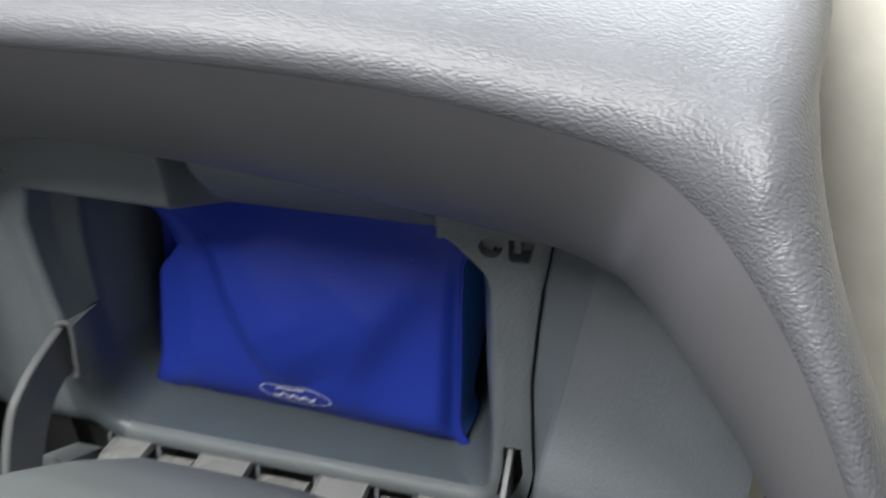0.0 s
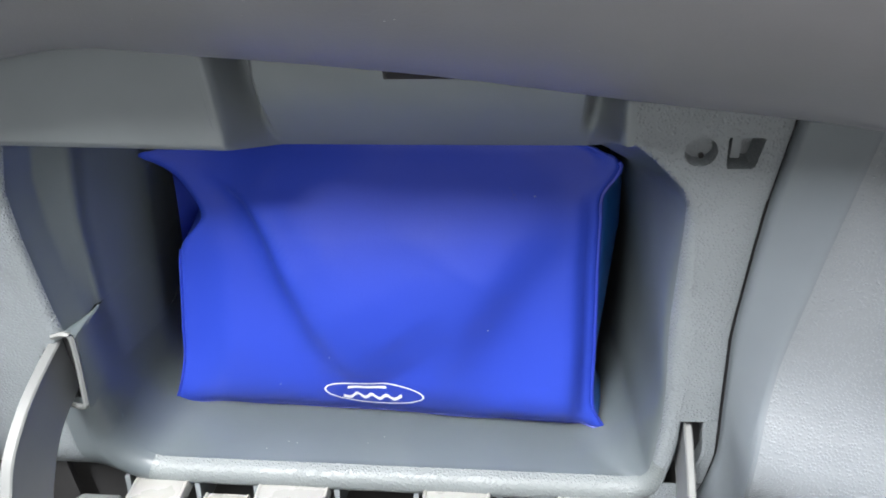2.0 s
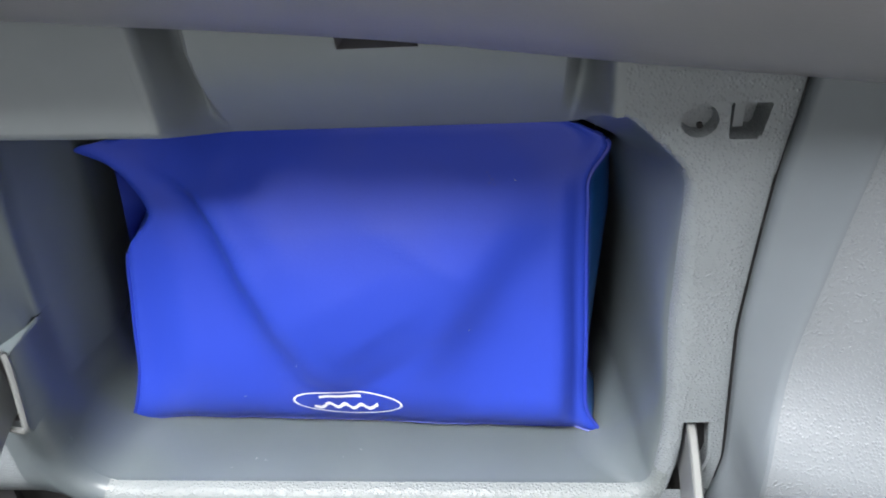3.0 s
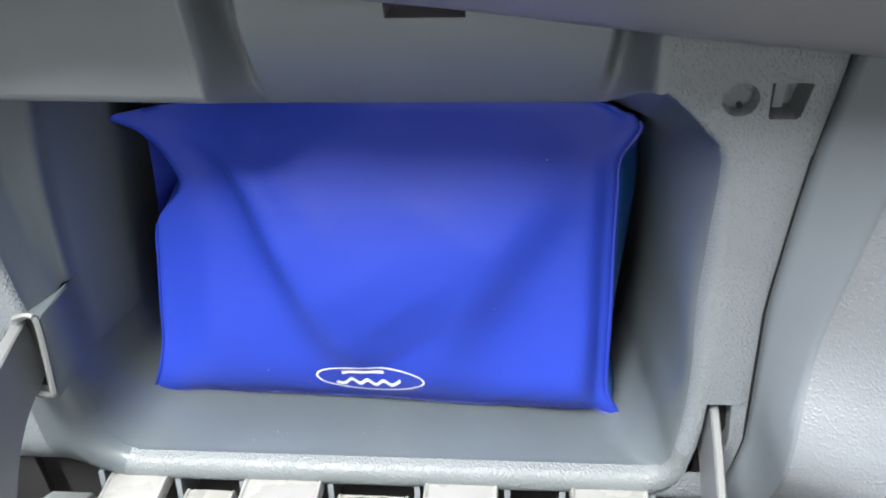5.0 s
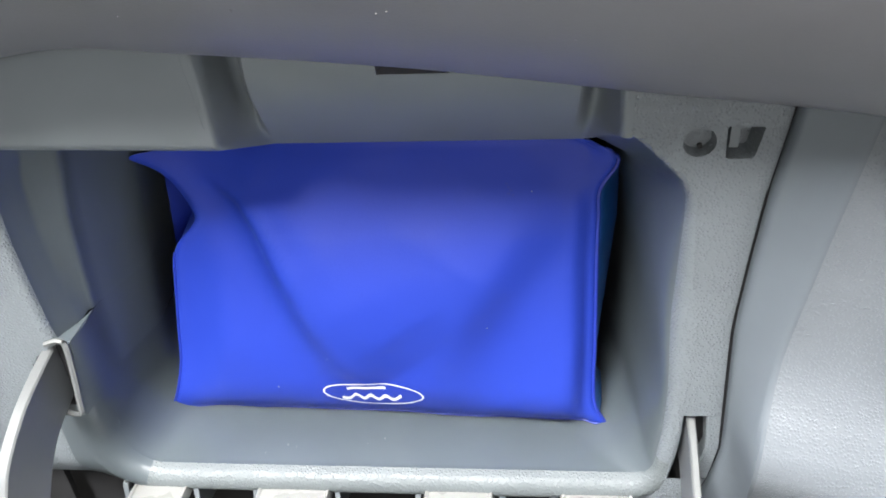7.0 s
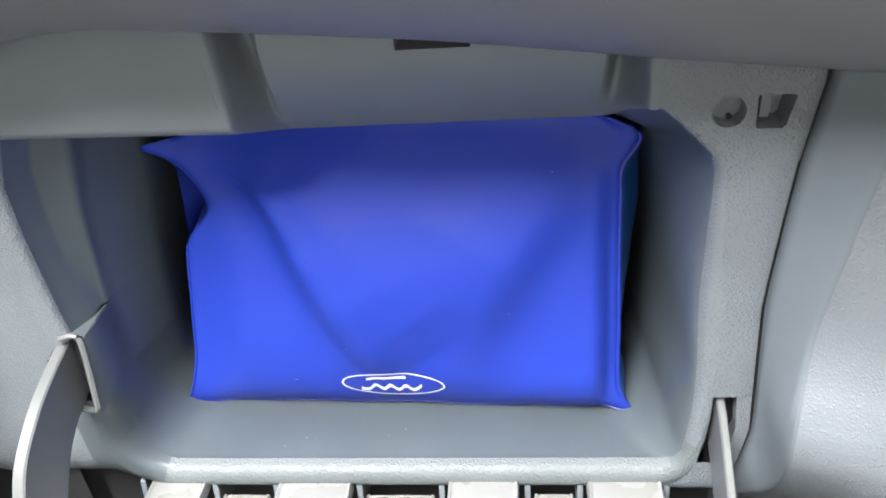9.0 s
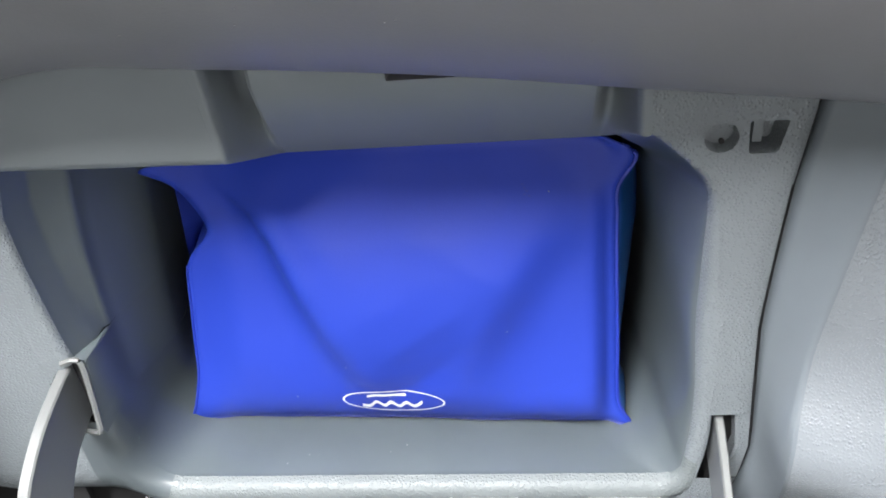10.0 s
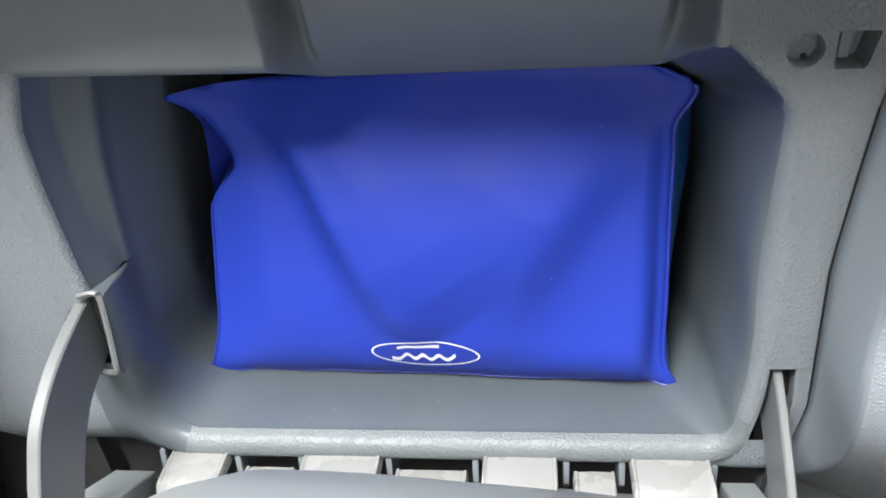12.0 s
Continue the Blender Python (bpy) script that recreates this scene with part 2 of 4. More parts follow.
def edge_left(z):
    return lerp_table([(0.588, -0.1255), (0.600, -0.127), (0.64, -0.1285), (0.668, -0.1275), (0.683, -0.1200)], z)


def ridge_left(z):
    """Where the side wall turns from its chamfer into the depth of the box."""
    return lerp_table([(0.590, -0.1186), (0.606, -0.1176), (0.633, -0.1156), (0.646, -0.1136), (0.666, -0.1096), (0.690, -0.1060)], z)


def deep_left(z):
    """The side wall behind the ridge, from front to back."""
    a, b = ridge_left(z), -0.1102 + lean_in(z)
    pts = [(-0.006, 0.10), (0.003, 0.35), (0.012, 0.65), (0.020, 0.9), (0.025, 1.0)]
    return [(a + 0.0007 + (b - a) * f, y, z) for y, f in pts] + [(b - 0.0004, 0.033, z), (b - 0.0010, 0.040, z), (b - 0.0014, 0.050, z), (b - 0.0016, YB, z)]


part("fascia_left", sheet([[(-0.1470, YF + 0.0004, z), (-0.1405, YF + 0.0004, z), (-0.140, YF, z)] + [(edge_left(z) + dx, YF + dy, z) for dx, dy in ((-0.0045, 0.0), (-0.0030, 0.0003), (-0.0016, 0.0010), (-0.0006, 0.0021), (0.0, 0.0036))] for z in zs]), fascia_mat, box, smooth=70)
rows = []
for z in zs:
    e, r = edge_left(z), ridge_left(z)
    front = [(e, YF + 0.0036), (e + 0.0008, YF + 0.0070), (e + 0.0028, -0.0290), (e + 0.0040, -0.0250), (e + 0.0052, -0.0225), (r - 0.0022, -0.0162), (r - 0.0010, -0.0150), (r - 0.0002, -0.0138), (r + 0.0003, -0.0120), (r + 0.0005, -0.0095)]
    rows.append([(x, y, z) for x, y in front] + deep_left(z))
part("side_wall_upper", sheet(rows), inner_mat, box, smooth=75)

# wall below the ledge, with the paler rim beside the strap's slot
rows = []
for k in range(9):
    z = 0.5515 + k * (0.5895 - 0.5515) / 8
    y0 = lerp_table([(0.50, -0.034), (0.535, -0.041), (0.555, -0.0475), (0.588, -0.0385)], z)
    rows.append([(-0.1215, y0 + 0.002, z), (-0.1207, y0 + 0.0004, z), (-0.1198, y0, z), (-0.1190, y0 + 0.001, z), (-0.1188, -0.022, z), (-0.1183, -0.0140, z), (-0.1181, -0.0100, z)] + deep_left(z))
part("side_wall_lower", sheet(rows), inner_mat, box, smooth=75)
part("slot_rim", tube(smoothed([(-0.1300, -0.0405, 0.5895), (-0.1235, -0.0395, 0.5905), (-0.1205, -0.0405, 0.586), (-0.1200, -0.0465, 0.560), (-0.1205, -0.0475, 0.5545), (-0.1240, -0.0465, 0.5525), (-0.1300, -0.0445, 0.5515)], 5), 0.0014), arm_edge_mat, box, "plastic rim round the slot, paler than the wall")
part("slot_corner", prism([(-0.1405, 0.5898), (-0.1235, 0.5898), (-0.1370, 0.5812), (-0.1393, 0.5770), (-0.1405, 0.5770)], "y", YF + 0.0002, YF + 0.0030), fascia_mat, box)
part("ledge", sheet([[(-0.1300, YF - 0.0005, 0.5895), (-0.125, YF - 0.0005, 0.5905), (-0.1192, YF - 0.0002, 0.5892)], [(-0.1232, -0.029, 0.5893), (-0.1212, -0.029, 0.5897), (-0.1186, -0.029, 0.5888)], [(-0.1208, -0.0225, 0.5892), (-0.1200, -0.0222, 0.5895), (-0.1184, -0.0215, 0.5888)], [(-0.1196, -0.0155, 0.589), (-0.1190, -0.0150, 0.589), (-0.1182, -0.0140, 0.5886)]]), inner_mat, box, smooth=70)
# the rim of the opening: one outline along the lip and up beside the right-hand wall
def edge_right(z):
    return lerp_table([(0.49, 0.1428), (0.515, 0.1432), (0.54, 0.1450), (0.56, 0.1450), (0.60, 0.1425), (0.65, 0.1425), (0.660, 0.1420), (0.667, 0.1390), (0.6745, 0.1320), (0.6815, 0.1250), (0.6845, 0.1215), (0.6855, 0.1190)], z)


def seam_right(z):
    return lerp_table([(0.48, 0.160), (0.495, 0.163), (0.511, 0.1675), (0.53, 0.170), (0.555, 0.1685), (0.60, 0.166), (0.64, 0.168), (0.67, 0.170), (0.70, 0.174)], z)


RIM = [(-0.1200, 0.5520 - 0.0053 * k) for k in range(6)]
RIM += [(-0.0985 - 0.0215 * math.cos(math.pi * k / 20), 0.5250 - 0.0215 * math.sin(math.pi * k / 20)) for k in range(11)]
RIM += [(-0.0985 + 0.2285 * k / 12, ZF) for k in range(1, 12)]
RIM += [(0.130 + 0.0130 * math.sin(math.pi * k / 24), ZF + 0.0130 - 0.0130 * math.cos(math.pi * k / 24)) for k in range(13)]
RIM += [(edge_right(z), z) for z in (0.520, 0.524, 0.529)]
RIM += [(edge_right(z), z) for z in [0.534 + 0.010 * k for k in range(12)] + [0.650, 0.655, 0.660, 0.6635, 0.667, 0.671, 0.6745, 0.678, 0.6815, 0.6845, 0.6855]]
ARC_RIGHT = 28
RIGHT_WALL = [(-0.034, 0.0010), (-0.0300, 0.0022), (-0.0255, 0.0034), (-0.018, 0.0050), (-0.008, 0.0066), (0.004, 0.0080), (0.016, 0.0090), (0.025, 0.0097), (0.036, 0.0105), (0.055, 0.0115), (YB, 0.018)]


def inner_section(y, inset):
    """The inside of the box at depth y, station by station with the rim: wall, fillet, floor, fillet, wall."""
    g = min(1.0, max(0.0, (y + 0.036) / 0.03))
    g = g * g * (3 - 2 * g)
    xl = lerp_table([(-0.034, -0.1194), (-0.020, -0.1186), (-0.010, -0.1181), (-0.006, -0.1179), (0.003, -0.1157), (0.012, -0.1131), (0.020, -0.1110), (0.025, -0.1102), (YB, -0.1118)], y)
    rl, rr = 0.0215 + 0.0070 * g, 0.0130 + 0.0150 * g
    wall = [(z, edge_right(z) - inset * lerp_table([(0.5035, 1.0), (0.62, 1.0), (0.665, 0.7)], z)) for x, z in RIM[ARC_RIGHT + 13:]]
    wall = [(z, x - 0.0075 * eased(z, 0.59, 0.66) * eased(y, -0.036, 0.020)) for z, x in wall]
    back = min(1.2, max(0.0, (y + 0.030) / 0.060))
    foot = ZF + rr
    span = (wall[-1][0] - foot) / (wall[-1][0] - (ZF + 0.0130))
    wall = [(wall[-1][0] - (wall[-1][0] - z) * span, x) for z, x in wall]
    xr = 0.1430 - inset
    out = [(xl, 0.5520 - (0.5520 - ZF - rl) * k / 5) for k in range(6)]
    out += [(xl + rl - rl * math.cos(math.pi * k / 20), ZF + rl - rl * math.sin(math.pi * k / 20)) for k in range(11)]
    out += [(xl + rl + (xr - rr - xl - rl) * k / 12, ZF) for k in range(1, 12)]
    out += [(xr - rr + rr * math.sin(math.pi * k / 24), foot - rr * math.cos(math.pi * k / 24)) for k in range(13)]
    out += [(x + (xr - x) * max(0.0, 1 - (z - foot) / 0.03), z - 0.027 * back * eased(z, 0.63, 0.685)) for z, x in wall]
    return [(x, y, z) for x, z in out]


rim_rows, rim_outer = [], []
for i, (x, z) in enumerate(RIM):
    a, b = RIM[max(i - 1, 0)], RIM[min(i + 1, len(RIM) - 1)]
    t = Vector((b[0] - a[0], b[1] - a[1])).normalized()
    nx, nz = t.y, -t.x
    flat = nz * nz if z < 0.56 else 0.0
    r = 0.0050 + 0.0022 * flat
    if x > 0 and z > 0.53:
        r = lerp_table([(0.53, 0.0050), (0.56, 0.0062), (0.60, 0.0100), (0.63, 0.0080), (0.66, 0.0052), (0.69, 0.0032)], z)
    if x < 0 and z > 0.5036:
        r = lerp_table([(0.5035, 0.0072), (0.510, 0.0095), (0.525, 0.0120), (0.538, 0.0105), (0.552, 0.0045)], z)
    w = r + 0.0004 + 0.0046 * flat
    ry = max(0.004, r)
    low = flat ** 4
    cols = [(w, YF + 0.012), (w, YF + 0.004 * low), (w - 0.0002 - 0.001 * low, YF + 0.0010 * low), (r + (w - r) * 0.4, YF)]
    turn = 1.40
    if x > 0:
        turn = lerp_table([(0.56, 1.28), (0.62, 1.28), (0.66, 1.40)], z)
    turn += (math.pi / 2 - turn) * flat
    cols += [(r * (1 - math.sin(q * turn)), YF + ry * (1 - math.cos(q * turn))) for q in (0.0, 0.2, 0.4, 0.6, 0.8, 1.0)]
    o1, y1 = cols[-1]
    cols.append((o1 - 0.0003, y1 + (-0.0345 - y1) * 0.6 if y1 < -0.0345 else y1 + 0.0008))
    rim_rows.append([(x + nx * o, y, z + nz * o) for o, y in cols])
    rim_outer.append((x + nx * w, z + nz * w))
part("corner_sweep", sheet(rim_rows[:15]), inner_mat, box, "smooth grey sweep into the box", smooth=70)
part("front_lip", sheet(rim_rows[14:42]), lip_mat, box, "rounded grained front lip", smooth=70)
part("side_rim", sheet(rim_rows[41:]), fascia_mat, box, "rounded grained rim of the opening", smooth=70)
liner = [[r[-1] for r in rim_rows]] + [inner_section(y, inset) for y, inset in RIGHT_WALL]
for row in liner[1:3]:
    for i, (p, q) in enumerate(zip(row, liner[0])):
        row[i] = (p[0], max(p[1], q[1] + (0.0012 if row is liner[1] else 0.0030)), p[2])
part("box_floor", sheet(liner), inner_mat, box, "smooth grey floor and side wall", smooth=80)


def rim_left(z):
    return lerp_table(sorted((q, p) for p, q in rim_outer[:16]), z)


def rim_right(z):
    return lerp_table(sorted((q, p) for p, q in rim_outer[28:]), z)


# fascia beneath the slot
corner = []
for k in range(17):
    z = 0.484 + k * 0.068 / 16
    xe = rim_left(z) if z > 0.495 else -0.1190
    corner.append([(-0.1402 + (xe + 0.1402) * q, YF + fall(z) * (1 - 0.6 * q), z) for q in (0, 0.2, 0.4, 0.6, 0.8, 1.0)])
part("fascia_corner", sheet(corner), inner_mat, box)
# Solid black block; its colour paints the dark of the slot.
part("slot_shade", slab((-0.150, YF + 0.004, 0.545), (-0.1225, 0.03, 0.5885)), black_mat, box, "black block painting the dark slot behind the strap")

# header over the opening: two proud blocks and a set-back latch panel between them
ZT = 0.6865
left_block = [(-0.1455, ZT + 0.0015), (-0.0330, ZT - 0.0005), (-0.0380, 0.735), (-0.1455, 0.735)]
part("header_block", pierced(left_block, [ring(-0.136, 0.6945, 0.0052)], YF, [0.010]), smooth_mat, box, "grey plastic header with a screw hole")
part("header_screw", prism(ring(-0.136, 0.6945, 0.0030, 12), "y", YF + 0.0065, YF + 0.0095), arm_mat, box, "small steel screw")
right_block = [(0.1195, 0.7450), (0.1195, ZT)] + [p for p in reversed(rim_outer) if 0.664 < p[1] and p[0] > 0.1195] + [(rim_right(0.664), 0.664), (0.1660, 0.664), (0.1695, 0.693), (0.1725, 0.745)]
socket = [(0.1526, 0.6900), (0.1642, 0.6898), (0.1648, 0.6892), (0.1627, 0.6785), (0.1616, 0.6775), (0.1534, 0.6775), (0.1526, 0.6782), (0.1521, 0.6892)]
part("header_block", pierced(right_block, [ring(0.1432, 0.6842, 0.0058), socket], YF, [0.0064, 0.0110]), fascia_mat, box, "grey plastic header with a round and a square hole")
part("socket_step", slab((0.1543, YF + 0.0040, 0.6800), (0.1575, YF + 0.0109, 0.6885)), smooth_mat, box)
# Solid disc whose black paints the dark of a screw hole.
part("hole_shade", prism(ring(0.1446, 0.6800, 0.0010, 12), "y", YF + 0.0052, YF + 0.0066), black_mat, box, "small black disc painting the dark screw hole")
# the latch panel between the blocks curves back under the dashboard
CURVE = [(-0.0388, 0.735), (-0.0384, 0.718), (-0.0368, 0.7106), (-0.0318, 0.7015), (-0.0245, 0.6925), (-0.0160, 0.6840), (-0.0070, 0.6760), (0.0010, 0.6692), (0.0070, 0.6642), (0.0110, 0.6608), (0.0140, 0.6594), (0.0175, 0.6592), (0.040, 0.664), (YB, 0.668)]
BLOCK = [(YF, 0.735), (YF, 0.718), (YF, 0.7105), (YF, 0.7015), (YF, 0.6925), (YF + 0.0001, ZT - 0.0004), (YF + 0.0004, ZT - 0.0014), (YF + 0.0010, ZT - 0.0024), (YF + 0.0020, ZT - 0.0036), (YF + 0.0036, ZT - 0.0046), (YF + 0.0070, ZT - 0.0053), (YF + 0.024, ZT - 0.0066), (YB, ZT - 0.0190)]
xs_panel = [0.010, 0.0310, 0.0565, 0.080, 0.1020]


def panel_left(z):
    return lerp_table([(0.664, -0.0215), (0.680, -0.0200), (0.700, -0.0168), (0.735, -0.0135)], z)


bm = sheet([[(panel_left(z), y, z)] + [(x, y, z) for x in xs_panel] for y, z in CURVE])
hole = [f for f in bm.faces if abs(f.calc_center_median().x - 0.04375) < 0.004 and 0.711 < f.calc_center_median().z < 0.7175]
bmesh.ops.delete(bm, geom=hole, context="FACES_ONLY")
part("latch_panel", bm, smooth_mat, box, "curved grey panel with a latch slot", smooth=80)
part("latch_slot", sheet([[(0.0310, -0.0368, 0.7106), (0.0565, -0.0368, 0.7106), (0.0565, -0.0384, 0.718), (0.0310, -0.0384, 0.718)], [(0.0325, -0.0255, 0.7110), (0.0550, -0.0255, 0.7110), (0.0550, -0.0265, 0.7175), (0.0325, -0.0265, 0.7175)], [(0.0430, -0.0255, 0.7140), (0.0440, -0.0255, 0.7140), (0.0440, -0.0255, 0.7145), (0.0430, -0.0255, 0.7145)]], closed=True), trim_mat, box, "dark latch slot")
part("latch_tongue", slab((0.0330, -0.0345, 0.7155), (0.0552, -0.0315, 0.7170)), trim_mat, box)
for xa, xb, ha, low in ((-0.0330, -0.0130, -0.0050, 0.0), (0.1195, 0.1020, 0.0, ZT - 0.0003)):
    rows = []
    for (ya, za), (yb, zb) in zip(BLOCK, CURVE):
        za = max(za, low)
        a = xa + ha * max(0.0, za - ZT) / 0.0485
        b = panel_left(zb) if xb < 0 else xb
        groove = lerp_table([(0.664, 0.0), (0.674, 0.0), (0.683, 0.0090), (0.692, 0.0200), (0.735, 0.0270)], zb)
        row = []
        for k in range(21):
            f = k / 20
            q = eased(f, 0.12, 0.75)
            dip = groove * eased(f, 0.18, 0.40) * (1 - eased(f, 0.50, 1.0))
            row.append((a + (b - a) * f, ya + (yb - ya) * q + dip, za + (zb - za) * q))
        rows.append(row)
    part("panel_cheek", sheet(rows), smooth_mat, box, smooth=80)
part("header_edge", sheet([[(x - 0.0001, YF, z), (x + 0.0023, YF + 0.0002, z), (x + 0.0037, YF + 0.0012, z), (x + 0.0041, YF + 0.012, z)] for x, z in ((0.1660, 0.664), (0.1695, 0.693), (0.1725, 0.735))]), fascia_mat, box)
# ceiling of the box with a rounded front edge
prof = [(-0.1340, 0.0015), (-0.0330, -0.0005)]
part("box_ceiling", sheet([[(x, y, z + h + 0.0005) for x, h in prof] for y, z in BLOCK[4:]]), smooth_mat, box, smooth=70)

# right of the opening: pillar face and strap slot
def right_row(z, a, b):
    """Pillar section at height z, from the seam to the rim of the opening."""
    s = seam_right(z) - 0.0001
    e = rim_right(z) if z > 0.499 else 0.1310
    low = max(0.0, (0.494 - z) / 0.008)
    pts = [(s + 0.0004, YF + 0.012), (s, YF + 0.002), (s - 0.0004, YF + 0.0006), (s - 0.0014, YF), ((e + s) / 2, YF), (e, YF if z > 0.499 else YF + 0.0010)]
    return [(x, y + 0.006 * low * low, z) for x, y in pts if a <= x <= b]


upper = [0.5505 + k * (0.664 - 0.5505) / 12 for k in range(13)]
part("fascia_right", sheet([right_row(z, 0, 1) for z in upper]), fascia_mat, box, "grained grey plastic pillar beside the opening")
part("fascia_right", sheet([[(xa, YF - 0.0001, z), (0.1570, YF - 0.0001, z)] for xa, z in ((0.1480, 0.620), (0.1470, 0.635), (0.1458, 0.648), (0.1450, 0.661), (0.1400, 0.6705), (0.1370, 0.6745))]), fascia_mat, box)
low_rows = [0.486 + k * (0.5095 - 0.486) / 8 for k in range(9)]
mid = [0.5095 + k * (0.5505 - 0.5095) / 6 for k in range(7)]


def slot_l(z):
    return lerp_table([(0.5095, 0.1490), (0.516, 0.1500), (0.524, 0.1512), (0.535, 0.1522), (0.55, 0.1522)], z)


def slot_r(z):
    return lerp_table([(0.5095, 0.1560), (0.52, 0.1620), (0.53, 0.1640), (0.545, 0.1625), (0.5505, 0.1620)], z)


part("fascia_right", sheet([[(slot_l(z), YF + 0.006, z), (slot_l(z), YF + 0.0005, z), (slot_l(z) - 0.0006, YF, z), (rim_right(z), YF, z)] for z in mid]), fascia_mat, box)
part("fascia_right", sheet([right_row(z, slot_r(z) + 0.004, 1)[:3] + [(slot_r(z) + 0.001, YF, z), (slot_r(z), YF + 0.001, z), (slot_r(z), YF + 0.008, z)] for z in mid]), fascia_mat, box)
part("fascia_right", sheet([right_row(z, 0, 1) for z in low_rows]), fascia_mat, box)
# Solid block, black to paint the slot's inner shade.
part("slot_shade", slab((0.1500, YF + 0.009, 0.505), (0.1650, 0.03, 0.556)), black_mat, box, "black block painting the dark slot behind the strap")

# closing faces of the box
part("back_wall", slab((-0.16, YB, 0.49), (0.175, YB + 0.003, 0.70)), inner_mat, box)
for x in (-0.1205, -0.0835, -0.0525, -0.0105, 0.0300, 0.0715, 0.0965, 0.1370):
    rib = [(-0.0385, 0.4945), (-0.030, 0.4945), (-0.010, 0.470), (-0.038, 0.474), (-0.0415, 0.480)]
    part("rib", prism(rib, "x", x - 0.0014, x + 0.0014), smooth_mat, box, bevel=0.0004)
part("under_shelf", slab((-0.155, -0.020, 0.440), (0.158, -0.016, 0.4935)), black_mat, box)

# ---- end panel beside the box ----
end_panel = thing("end_panel", "grained grey plastic dashboard end panel", "trim panel")
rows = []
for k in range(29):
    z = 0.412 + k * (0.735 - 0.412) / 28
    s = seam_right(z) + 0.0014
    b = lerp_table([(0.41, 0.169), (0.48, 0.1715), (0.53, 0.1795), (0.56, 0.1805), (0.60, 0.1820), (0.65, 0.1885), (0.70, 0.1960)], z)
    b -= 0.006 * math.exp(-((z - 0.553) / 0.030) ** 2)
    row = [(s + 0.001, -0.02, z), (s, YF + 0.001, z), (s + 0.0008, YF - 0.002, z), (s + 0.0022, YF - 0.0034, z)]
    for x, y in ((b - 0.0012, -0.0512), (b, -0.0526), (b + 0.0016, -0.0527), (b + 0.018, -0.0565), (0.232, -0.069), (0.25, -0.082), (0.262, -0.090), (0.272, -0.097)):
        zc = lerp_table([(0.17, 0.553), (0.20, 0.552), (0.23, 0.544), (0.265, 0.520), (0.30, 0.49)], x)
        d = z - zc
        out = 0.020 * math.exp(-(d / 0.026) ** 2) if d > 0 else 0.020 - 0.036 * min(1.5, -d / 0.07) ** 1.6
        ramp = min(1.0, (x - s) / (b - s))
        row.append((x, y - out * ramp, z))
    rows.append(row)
# Black strip added to paint the deep shade in the seam.
part("seam_shade", sheet([[(r[1][0] - 0.0016, YF + 0.0050, r[1][2]), (r[1][0] - 0.0008, YF + 0.0036, r[1][2]), (r[1][0] + 0.0003, YF + 0.0030, r[1][2])] for r in rows]), black_mat, end_panel, "black strip painting the seam's deep shade")
part("edge_flange", sheet([r[:7] for r in rows]), flange_mat, end_panel, "smooth bevelled edge along the seam", smooth=60)
part("panel", sheet([r[6:] for r in rows]), panel_mat, end_panel, smooth=60)

# ---- console side panel beyond the dark gap ----
console = thing("console_panel", "plain grey plastic console side panel", "trim panel")
rows = []
for k in range(22):
    z = 0.30 + k * (0.74 - 0.30) / 21
    e = lerp_table([(0.30, -0.258), (0.435, -0.222), (0.531, -0.199), (0.611, -0.188), (0.652, -0.182), (0.699, -0.176), (0.72, -0.182), (0.74, -0.195)], z)
    rows.append([(e, -0.077, z), (e - 0.0008, -0.0795, z), (e - 0.002, -0.0815, z), (e - 0.005, -0.0845, z), (e - 0.009, -0.0864, z), (e - 0.014, -0.0874, z), (e - 0.018, -0.0880, z), (e - 0.05, -0.094, z), (-0.32, -0.11, z), (-0.48, -0.14, z)])
part("panel", sheet(rows), console_mat, console, thick=0.002)
# Return is near-black to keep the gap dark.
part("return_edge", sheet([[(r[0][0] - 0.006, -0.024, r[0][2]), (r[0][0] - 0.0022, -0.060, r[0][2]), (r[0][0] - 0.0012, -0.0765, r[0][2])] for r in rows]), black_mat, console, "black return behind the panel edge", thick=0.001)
# Solid black slab paints the shade seen through the gap.
part("console_gap_shade", slab((-0.235, -0.030, 0.30), (-0.158, -0.026, 0.735)), black_mat, console, "black slab painting the dark behind the gap")

# ---- dashboard over the box: dark roll and grained pad ----
dash = thing("dashboard", "dark grey dashboard roll with a leather-grained pad", "dashboard")
E_LINE = [(-0.42, -0.120, 0.698), (-0.27, -0.098, 0.702), (-0.178, -0.073, 0.7095), (-0.130, -0.066, 0.7195), (-0.075, -0.058, 0.7300), (-0.022, -0.058, 0.7272), (0.05, -0.058, 0.7205), (0.117, -0.059, 0.7120),
          (0.172, -0.066, 0.7080), (0.200, -0.082, 0.709), (0.217, -0.095, 0.704), (0.239, -0.120, 0.690), (0.254, -0.135, 0.678), (0.266, -0.147, 0.665), (0.285, -0.168, 0.638), (0.31, -0.19, 0.60)]
C_LINE = [(-0.42, -0.135, 0.812), (-0.27, -0.127, 0.815), (-0.178, -0.123, 0.813), (-0.130, -0.125, 0.809), (-0.075, -0.130, 0.804), (-0.018, -0.130, 0.804), (0.06, -0.130, 0.803), (0.125, -0.130, 0.799),
          (0.1785, -0.1384, 0.7946), (0.2080, -0.1490, 0.7915), (0.2248, -0.1631, 0.7865), (0.2371, -0.1776, 0.7795), (0.2499, -0.1913, 0.7664), (0.2600, -0.2021, 0.7512), (0.2706, -0.2126, 0.7309), (0.2891, -0.2285, 0.6931)]
